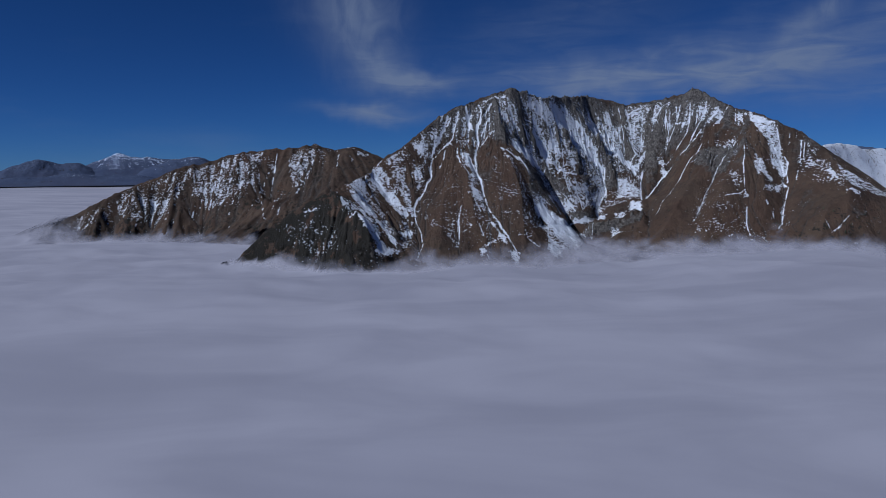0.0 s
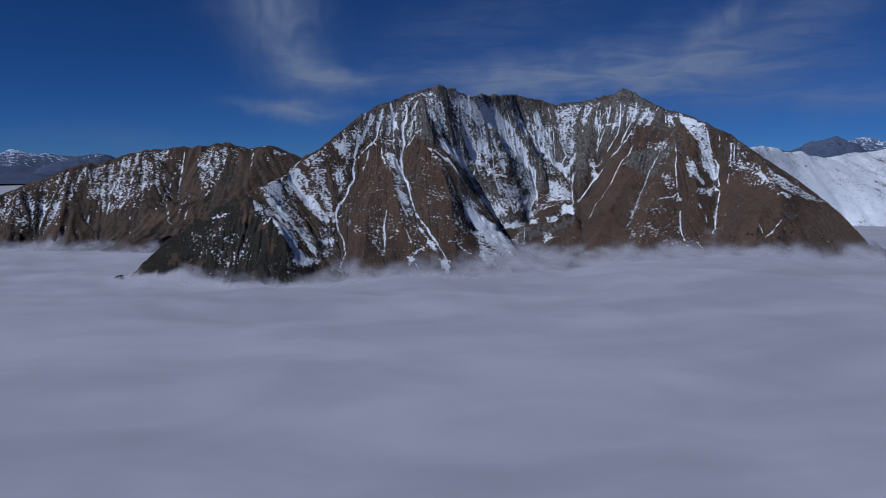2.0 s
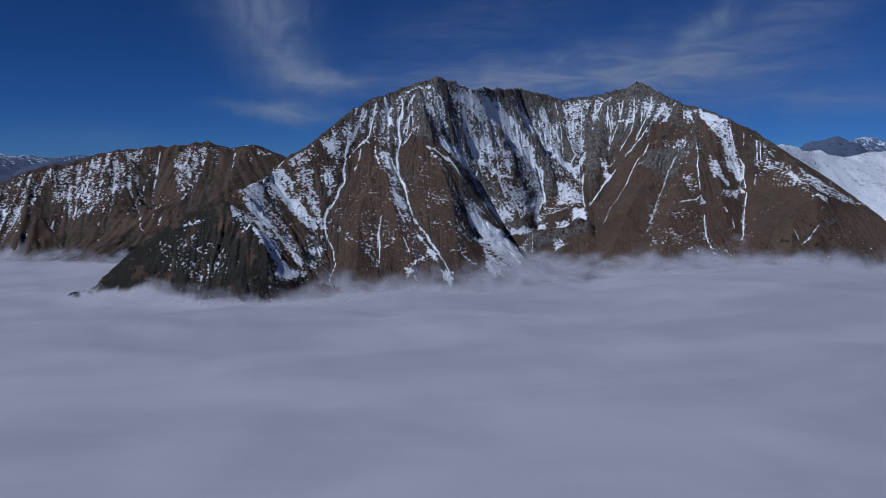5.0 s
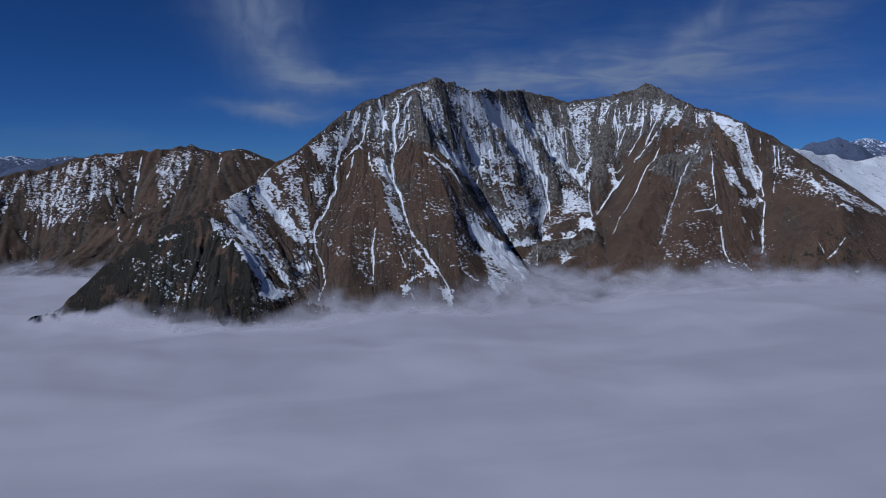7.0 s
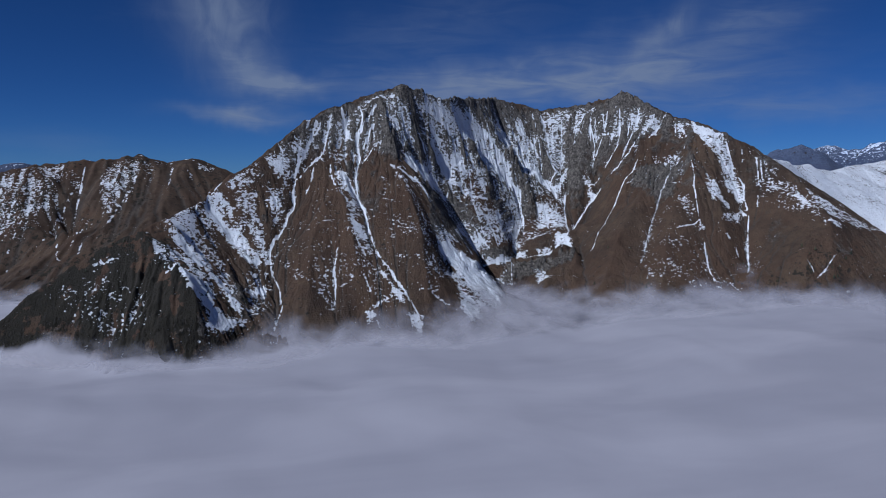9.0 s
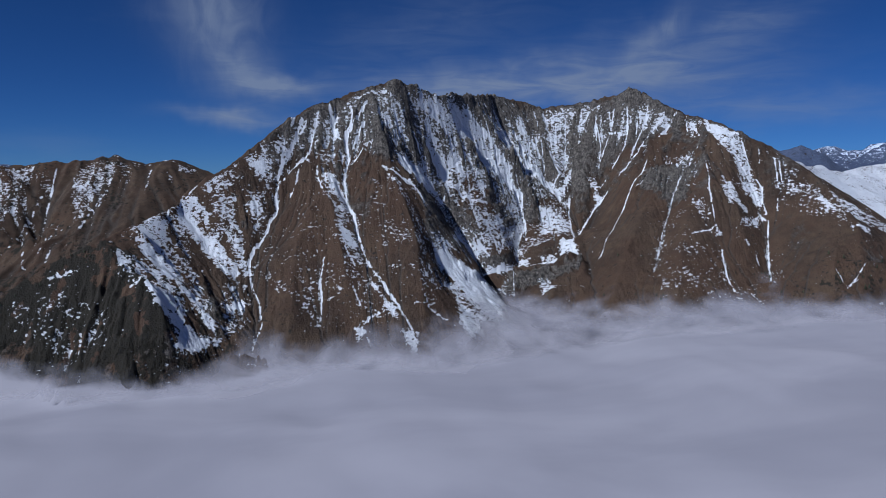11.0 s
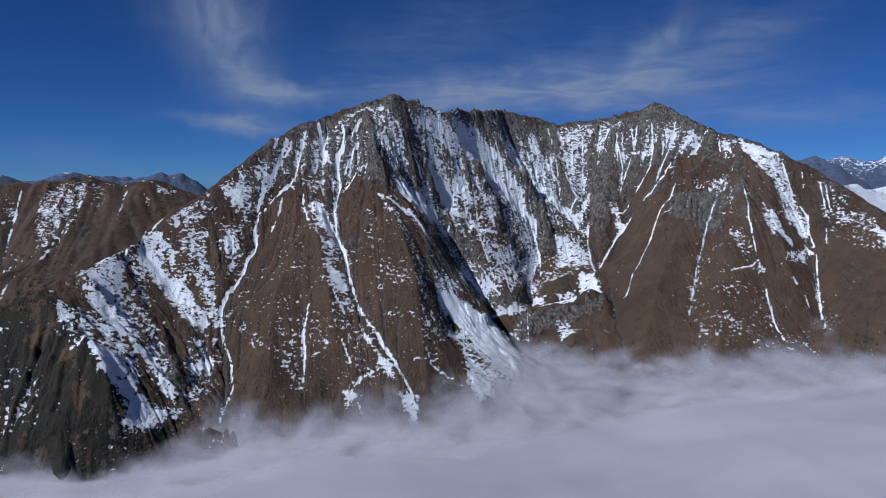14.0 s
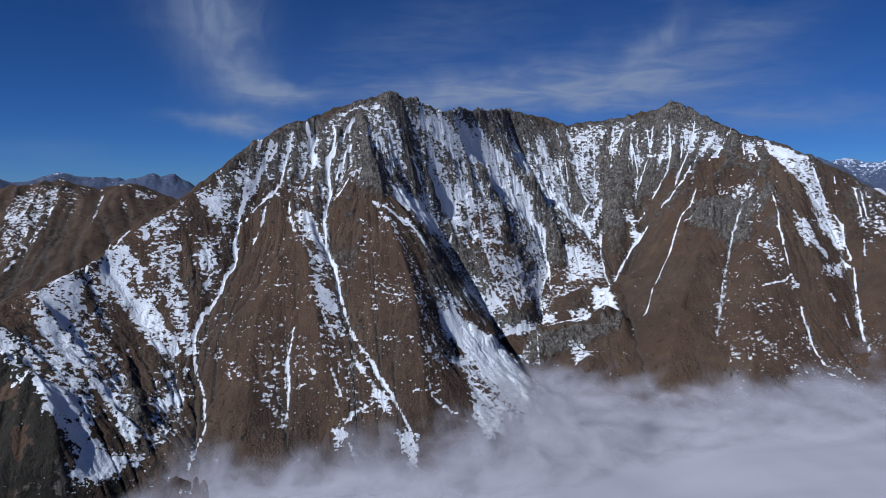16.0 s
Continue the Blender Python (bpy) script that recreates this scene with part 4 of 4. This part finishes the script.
    f.Z = f.Z + calm * (fbm(wx / 45, wy / 45, 5, 3, 0.5) * 4 + patchy * (ribs * (0.3 + 2.4 * high + 1.8 * toe + 0.3 * spur) + flutes * (0.1 + 1.2 * high + 0.9 * toe)) + toe * (5 * ridged(wx / 32, wy / 26, 4, 181) - 2.5))
    f.erode(4, 0.018, 6.0)
    # the cliff under the bench in the bowl
    bench = np.exp(-((f.X - 265) / 85) ** 2 - ((f.Y - 1125) / 50) ** 2)
    f.Z = f.Z + bench * 8 * np.tanh((f.Z - Z0 + 84 - 21 * (f.X - 180) / 150 + 2 * fbm(f.X / 30, f.Y / 30, 2, 17)) / 2.5)
    f.Z = f.Z + top * 0.92 * (skin + 1.0 + np.clip((f.X - 380) / 100, 0, 1) * np.clip((560 - f.X) / 60, 0, 1) * 2.5 + 1.0 * ridged(f.X / 14, f.Y / 14, 3, 19) + 0.6 * ribs * high + 3.5 * np.exp(-((f.X - 447) ** 2 + (f.Y - 1286) ** 2) / 32 ** 2) + 2 * np.exp(-((f.X - 114) ** 2 + (f.Y - 1190) ** 2) / 15 ** 2) - f.Z)
    f.Z = f.Z + fbm(f.X / 8, f.Y / 8, 3, 21) * (0.35 + 0.9 * high) + 0.5 * ridged(f.X / 5, f.Y / 9, 2, 27) * high
    strata = f.Z + 9 * fbm(f.X / 90, f.Y / 90, 3, 31)
    bowl = np.exp(-((f.X - 230) / 110) ** 2 - ((f.Y - 1240) / 80) ** 2)
    f.Z = f.Z + calm * (1.1 * perlin(strata / 5.5, f.X / 40, 33) + 0.5 * perlin(strata / 2.3, f.X / 22, 35)) * (0.35 + high + 1.5 * bowl)
    f.bare()
    mountain_snow(f)
    crags = np.clip(blur(f.stone, 6), 0, 1)
    f.Z = f.Z - f.cut + f.fin * np.clip(calm + 0.1, 0, 1) * np.clip(1 + 0.9 * fbm(f.X / 14, f.Y / 14, 3, 207), 0.2, 1.9) + calm * crags * (1.8 * flutes + 1.4 * ridged(wx / 11, wy / 11, 4, 201) + 0.7 * ridged(f.X / 4, f.Y / 4, 2, 205))
    build_mountain_layers(f, wx, wy)
    return f


def build_mountain_layers(f, wx, wy):
    nz = f.normals(blur(f.Z, 6))[2]
    nz_fine = f.normals(blur(f.Z, 1))[2]
    high = np.clip((f.Z - Z0 + 10) / 100, 0, 1)
    rock = np.clip((0.72 - nz) * 2.0, 0, 1) * 0.4 + np.clip((0.62 - nz_fine) * 2.2, 0, 1) * 0.5 + 0.26 * high + 0.5 * np.exp(-((f.X - 265) / 85) ** 2 - ((f.Y - 1125) / 40) ** 2) * np.clip((0.6 - nz_fine) * 4, 0, 1) + 0.5 * fbm(wx / 45, wy / 45, 3, 91) - 0.3 * np.clip((50 - f.X) / 70, 0, 1)
    dip = np.clip((blur(f.Z, 14) - blur(f.Z, 1)) / 2.4, -1, 1.2)
    fx, fy, _ = f.normals(blur(f.Z, 3))
    snow = f.lain + 0.55 * np.clip(dip, -0.8, 0.8) + 0.5 * (fx * 0.65 + fy * 0.36) + 0.1 + 0.26 * high + 0.2 * fbm(f.X / 14, f.Y / 14, 4, 155)
    rock = rock + f.stone + 0.12 * np.clip(f.fin, 0, 4)
    snow = snow - 0.1 * np.clip(f.fin, 0, 4)
    # dwarf pine on the low spur, spread wider in place of its shade, and here and there at the foot
    scrub = 1.5 * np.exp(-((f.X + 170) / 92) ** 2 - ((f.Y - 940) / 48) ** 2) + 0.3 * np.exp(-((f.X - 540) / 60) ** 2 - ((f.Y - 985) / 25) ** 2)
    scrub = scrub * np.clip(0.95 + 1.2 * fbm(f.X / 16, f.Y / 16, 3, 191), 0, 1.4)
    snow = snow - 0.06 * np.exp(-((f.X + 150) / 70) ** 2 - ((f.Y - 945) / 40) ** 2) + np.where(scrub > 0.2, 0.3, 0) * np.clip(fbm(f.X / 12, f.Y / 20, 4, 193), -0.2, 1)
    ob = new("mountain", f.mesh("mountain", {"snow": snow, "rock": rock, "drain": drained_layer(f), "scrub": scrub}))
    ob.data.materials.append(ALPINE)
    tagged(ob, "steep brown rocky mountain with snow lying in its gullies", "mountain")


MOUNTAIN = build_mountain()


def build_left_mountain():
    f = Field(-960, 60, 1160, 1740, 2.4, (40.0, 40.0, 0.0, 60.0))
    crest = [(-760, 1240, -151), (-736, 1270, -124), (-699, 1300, -96), (-633, 1340, -51), (-584, 1380, -26), (-521, 1420, 1), (-409, 1465, 36), (-272, 1500, 52), (-230, 1510, 41), (-189, 1515, 50), (-148, 1520, 35), (-77, 1530, -1)]
    f.line(up(crest))
    for x, y, z in crest[1:-5]:
        f.line(up([(x, y, z), (x - 2, y - 40, z - 34), (x + 4, y - 90, z - 88), (x + 10, y - 150, z - 150)]))
    for (xa, ya, za), (xb, yb, zb) in zip(crest[1:-5], crest[2:-4]):
        x, y, z = (xa + xb) / 2, (ya + yb) / 2, (za + zb) / 2
        f.line(up([(x, y - 8, z - 10), (x, y - 36, z - 48), (x + 6, y - 84, z - 104), (x + 12, y - 140, z - 160)]))
    # the smooth grassy flank towards the saddle
    f.line(up([(-272, 1500, 52), (-304, 1420, 2), (-332, 1350, -47), (-310, 1274, -90), (-300, 1215, -130)]))
    f.line(up([(-189, 1515, 50), (-205, 1440, 6), (-222, 1350, -42), (-224, 1270, -88), (-220, 1195, -132)]))
    f.line(up([(-110, 1525, 16), (-120, 1440, -22), (-135, 1350, -66), (-145, 1260, -110)]))
    f.stretch_skin()
    f.Z = blur(f.Z, 3) + (fbm(f.X / 60, f.Y / 60, 4, 43) * 5 + f.combed(f.Z, 26, 60, 49) * 3.0 + f.combed(f.Z, 8, 24, 53) * 0.7) * (1 - 0.6 * np.clip((f.X + 300) / 80, 0, 1))
    f.erode(4, 0.014, 8.0)
    f.Z = f.Z + fbm(f.X / 9, f.Y / 9, 3, 23) * 0.5
    rock = np.clip((0.74 - f.normals(blur(f.Z, 2))[2]) * 2, 0, 1) * 0.5 + 0.25 * fbm(f.X / 50, f.Y / 50, 3, 93)
    snow = snow_layer(f, [(-420, 1420, 220, 60, 0.12), (-150, 1380, 85, 150, -0.6), (-270, 1430, 45, 60, 0.2)], bias=0.12)
    snow = snow + 0.3 * np.clip((blur(f.Z, 8) - f.Z) / 2.0, -1, 1)
    f.bare()
    ridge_snow(f)
    snow = np.maximum(snow - 0.7, f.lain - 0.28 + 0.4 * np.clip((blur(f.Z, 8) - f.Z) / 2.0, -1, 1))
    # the dark patches stand in for shade that this flank lacks
    ob = new("mountain_ridge", f.mesh("mountain_ridge", {"snow": snow, "rock": rock, "drain": drained_layer(f), "scrub": 0.15 + 0.5 * fbm(f.X / 60, f.Y / 60, 3, 197)}))
    ob.data.materials.append(ALPINE)
    tagged(ob, "long brown grassy mountain ridge streaked with snow", "mountain")
    return f


LEFT_RIDGE = build_left_mountain()


def build_snowfield():
    f = Field(480, 1700, 1240, 2400, 5.0, (0.0, 150.0, 40.0, 120.0))
    f.line(up([(716, 1350, 53), (838, 1450, 47), (1054, 1600, 29), (1206, 1700, 42), (1392, 1800, 58), (1642, 1900, 80)]))
    f.line(up([(640, 1300, -20), (800, 1350, -70), (950, 1380, -110)]))
    f.stretch_skin()
    f.Z = blur(f.Z, 4) + fbm(f.X / 90, f.Y / 90, 4, 63) * 6
    f.erode(2, 0.01, 5.0)
    snow = snow_layer(f, [(820, 1500, 300, 250, 0.35)], 0.6, 0.1, 0.85) + 0.45 * fbm(f.X / 120, f.Y / 60, 5, 67) - 0.3 * np.clip((1380 - f.Y) / 100, 0, 1)
    ob = new("snowfield", f.mesh("snowfield", {"snow": snow, "rock": snow * 0}))
    ob.data.materials.append(ALPINE)
    tagged(ob, "gentle snow-covered slope behind the mountain with bare brown patches", "snow slope")


build_snowfield()


def far_peak(azimuth, distance, wide, deep, rise, seed, snowy):
    """A far mountain, its foot in the cloud: azimuth in degrees from the first view's axis."""
    a = radians(azimuth)
    cx, cy = math.sin(a) * distance, math.cos(a) * distance
    f = Field(-wide, wide, -deep, deep, wide / 60, (0.0, 0.0, 0.0, 0.0))
    u, v = f.X / wide, f.Y / deep
    f.Z = np.clip(1 - np.abs(v) ** 0.9, 0, 1) * np.clip(1 - u * u, 0, 1) ** 0.6 * rise * (0.76 + 0.22 * fbm(u * 1.7 + seed, v, 4, seed, 0.42) + 0.03 * ridged(f.X / 150 + seed, f.Y / 150, 3, seed)) - 10
    f.area = np.ones(f.Z.shape)
    rel = f.Z / rise
    snow = np.clip((rel - 0.62) * 1.6, -1, 1) + snowy
    co_x, co_y = f.X * math.cos(a) + f.Y * math.sin(a), -f.X * math.sin(a) + f.Y * math.cos(a)
    f.X, f.Y = co_x, co_y
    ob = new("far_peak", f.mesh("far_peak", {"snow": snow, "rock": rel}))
    ob.location = (cx, cy, Z0 - 70)
    ob.data.materials.append(FAR_HAZED)
    tagged(ob, "distant mountain with haze-blue colouring and a snowy top rising from cloud", "mountain", "distant ranges")


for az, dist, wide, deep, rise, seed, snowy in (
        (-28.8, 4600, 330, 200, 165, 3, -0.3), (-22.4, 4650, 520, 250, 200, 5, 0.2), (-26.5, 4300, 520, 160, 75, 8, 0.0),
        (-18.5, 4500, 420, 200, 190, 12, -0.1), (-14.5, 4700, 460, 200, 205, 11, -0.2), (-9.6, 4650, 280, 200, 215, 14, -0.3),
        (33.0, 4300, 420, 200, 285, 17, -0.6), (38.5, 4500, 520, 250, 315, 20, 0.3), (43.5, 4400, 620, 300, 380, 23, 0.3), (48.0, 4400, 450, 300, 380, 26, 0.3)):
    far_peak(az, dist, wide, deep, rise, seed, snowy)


# ---- trees ----
def leaf_material():
    mat = bpy.data.materials.new("conifer_needles")
    mat.use_nodes = True
    k = Nodes(mat.node_tree)
    co = k.add("ShaderNodeTexCoord").outputs["Object"]
    rnd = k.add("ShaderNodeObjectInfo").outputs["Random"]
    col = k.mix(k.step(k.math("ADD", k.math("MULTIPLY", k.noise(co, 1.5), 0.6), k.math("MULTIPLY", rnd, 0.4)), 0.3, 0.7), (0.02, 0.03, 0.016), (0.045, 0.05, 0.024))
    bsdf = k.add("ShaderNodeBsdfPrincipled", Roughness=0.9)
    k.set(bsdf.inputs["Base Color"], col)
    k.tree.links.new(bsdf.outputs[0], k.add("ShaderNodeOutputMaterial").inputs[0])
    return mat


def bark_material():
    mat = bpy.data.materials.new("bark")
    mat.use_nodes = True
    k = Nodes(mat.node_tree)
    co = k.add("ShaderNodeTexCoord").outputs["Object"]
    bsdf = k.add("ShaderNodeBsdfPrincipled", Roughness=0.95)
    k.set(bsdf.inputs["Base Color"], k.mix(k.noise(co, 6.0), (0.05, 0.035, 0.025), (0.11, 0.08, 0.06)))
    k.tree.links.new(bsdf.outputs[0], k.add("ShaderNodeOutputMaterial").inputs[0])
    return mat


def part(name, bm, material, parent, label=""):
    me = bpy.data.meshes.new(name)
    bm.to_mesh(me)
    bm.free()
    me.materials.append(material)
    ob = new(name, me)
    ob.parent = parent
    return tagged(ob, label)


def conifer(tall):
    """A small wind-worn conifer: tapered trunk and tiers of drooping boughs."""
    rnd = random.Random(int(tall * 100))
    tree = new("conifer")
    bm = bmesh.new()
    bmesh.ops.create_cone(bm, segments=7, radius1=0.045 * tall, radius2=0.008 * tall, depth=tall, cap_ends=True,
                          matrix=Matrix.Translation((0, 0, tall / 2 - 0.4)))
    part("trunk", bm, BARK, tree)
    bm = bmesh.new()
    tiers = 11
    for n in range(tiers):
        h = tall * (0.1 + 0.86 * n / tiers)
        reach = tall * 0.27 * (1 - n / tiers) ** 0.8 + 0.06
        for m in range(9):
            a = m * 0.698 + n * 0.4 + rnd.uniform(-0.2, 0.2)
            r = reach * rnd.uniform(0.65, 1.15)
            w, drop = 0.32 * r + 0.08, 0.25 * r
            c, s = math.cos(a), math.sin(a)
            ring = [(0, 0, 0.05 * tall), (0.6 * r * c - w * s, 0.6 * r * s + w * c, -drop * 0.4),
                    (r * c, r * s, -drop), (0.6 * r * c + w * s, 0.6 * r * s - w * c, -drop * 0.4), (0.55 * r * c, 0.55 * r * s, 0.05 * tall - drop * 0.2)]
            v = [bm.verts.new((x, y, h + z)) for x, y, z in ring]
            for q in ((0, 1, 4), (1, 2, 4), (2, 3, 4), (3, 0, 4)):
                bm.faces.new([v[i] for i in q])
    part("crown", bm, NEEDLES, tree)
    return tagged(tree, "small dark green conifer alone on the brown slope", "tree", "scattered conifers")


NEEDLES, BARK = leaf_material(), bark_material()


TREES = []


def plant(spots):
    first = TREES[0] if TREES else None
    for n, (x, y, size) in enumerate(spots):
        m = pose(x, y, float(MOUNTAIN.height(x, y)), 0, 0, 67 * n) @ Matrix.Scale(size, 4)
        if first is None:
            first = conifer(4.0)
            first.matrix_basis = m
            TREES.append(first)
        else:
            tree = copy_thing(first, m)
            tree.matrix_basis = m


plant([(352, 1105, 1.0), (376, 1095, 0.8), (366, 1030, 1.4), (317, 1060, 1.0), (341, 1023, 0.8), (344, 1043, 0.7), (120, 1013, 0.7), (117, 1002, 0.9), (582, 990, 0.9), (584, 992, 0.9), (594, 997, 1.1), (534, 982, 0.8), (537, 988, 0.8), (551, 1000, 1.2), (543, 998, 0.8)])
plant([(544, 1013, 1.2), (559, 973, 1.0), (558, 980, 0.7), (554, 972, 1.3), (567, 981, 0.8), (490, 1031, 1.2), (491, 1041, 0.9), (479, 1042, 0.7), (469, 1017, 0.6), (371, 1029, 0.8), (364, 1036, 0.8), (370, 1033, 0.9), (503, 995, 0.8), (486, 1006, 0.8), (487, 1041, 0.7)])
plant([(-164, 980, 0.7), (-181, 976, 0.7), (-221, 959, 0.6), (-212, 963, 0.6), (-195, 967, 0.9), (-187, 972, 0.6), (-161, 980, 0.6), (-166, 983, 0.9), (-176, 982, 0.7)])

# ---- the sea of cloud ----
def cloud_height(x, y):
    far = np.clip((np.hypot(x, y - 300) - 1300) / 3500, 0, 1)
    base = -124 + 14 * np.clip((x - 180) / 220, 0, 1) + 2 * np.clip((-x - 100) / 150, 0, 1) * np.clip((1180 - y) / 100, 0, 1) + 50 * far
    near = np.exp(-((y - 950) / 260) ** 2)
    roll = fbm(x / 320, y / 420, 3, 71) * 5 + fbm(x / 90, y / 110, 3, 75) * (1.5 + 3.0 * near) + fbm(x / 48, y / 40, 3, 79) * 1.2 * near
    return Z0 + base + roll


def land_height(x, y):
    """The slopes' height on a coarse plan, smoothed; far below where no slope is near."""
    land = np.full(x.shape, -60.0)
    for field in (MOUNTAIN, LEFT_RIDGE):
        x1, y1 = field.x0 + (field.nx - 1) * field.cell, field.y0 + (field.ny - 1) * field.cell
        edge = np.minimum(np.minimum(x - field.x0, x1 - x), np.minimum(y - field.y0, 3 * (y1 - y)))
        land = np.where(edge > 0, np.maximum(land, field.height(x, y) - 130 * np.clip(1 - edge / 70, 0, 1)), land)
    return blur(land, 5)


def cloud_layer(name, out, lift, drop, above, wide, label):
    """One skin of the cloud: level over the valley, then leaning up the slope, where it tears into billows and thins out."""
    grow = np.array([40, 90, 160, 260, 400, 600, 850, 1150, 1500, 1900, 2400, 2900, 3400, 3800], float) if wide else np.zeros(0)
    x0, x1, y0 = (-900, 1000, -200) if wide else (-840, 860, 640)
    ax = np.concatenate([x0 - grow[::-1], np.arange(x0, x1 + 1, 6), x1 + grow])
    ay = np.concatenate([y0 - grow[::-1], np.arange(y0, 1421, 6), 1420 + grow])
    X, Y = np.meshgrid(ax, ay)
    level = cloud_height(X, Y)
    near = land_height(X, Y + out * (1 + 0.35 * fbm(X / 70, Y / 70, 2, 211))) + lift
    billow = 7 * fbm(X / 40, Y / 40, 3, 213 + out, 0.4)
    flat, lean = level - drop, near + billow
    Z = 0.5 * (flat + lean + np.sqrt((flat - lean) ** 2 + 14 ** 2)) - 1.0
    swell = 11 * fbm(X / 80, Y / 160, 2, 221 + out) + 8 * fbm(X / 34, Y / 70, 3, 231 + out)
    fog = (level + above + swell - 9 * np.clip((130 - X) / 180, 0, 1) - 4 * np.clip((X - 150) / 150, 0, 1) - Z) / 12
    fog = fog + 5 * np.clip((level - near - 12) / 30, 0, 1)
    # thick round the low spurs' ends
    fog = fog + 4 * np.clip((-190 - X) / 40, 0, 1) * np.clip((level + 2 - near) / 8, 0, 1) * np.clip((1150 - Y) / 50, 0, 1) + 3 * np.clip((-640 - X) / 60, 0, 1)
    i = np.arange(X.size).reshape(X.shape)
    quads = np.stack([i[:-1, :-1], i[:-1, 1:], i[1:, 1:], i[1:, :-1]], -1).reshape(-1, 4)
    quads = quads[(Z - level).ravel()[quads].min(1) < 45]
    used = np.unique(quads)
    place = np.zeros(X.size, int)
    place[used] = np.arange(len(used))
    ob = new(name, grid_mesh(name, np.stack([X, Y, Z], -1).reshape(-1, 3)[used], place[quads], {"fog": fog.ravel()[used]}))
    ob.data.materials.append(CLOUD)
    tagged(ob, label, "cloud", kind="structure")


CLOUD = cloud_material("cloud")
cloud_layer("cloud_sea", 74, 9, 0, 3, True, "wide soft sea of grey-white cloud round the mountain")
for out, lift, drop, above in ((46, 7, 4, 6), (22, 5, 8, 9), (2, 3, 12, 12)):
    cloud_layer("cloud_bank", out, lift, drop, above, False, "torn bank of grey-white mist creeping up the slope")
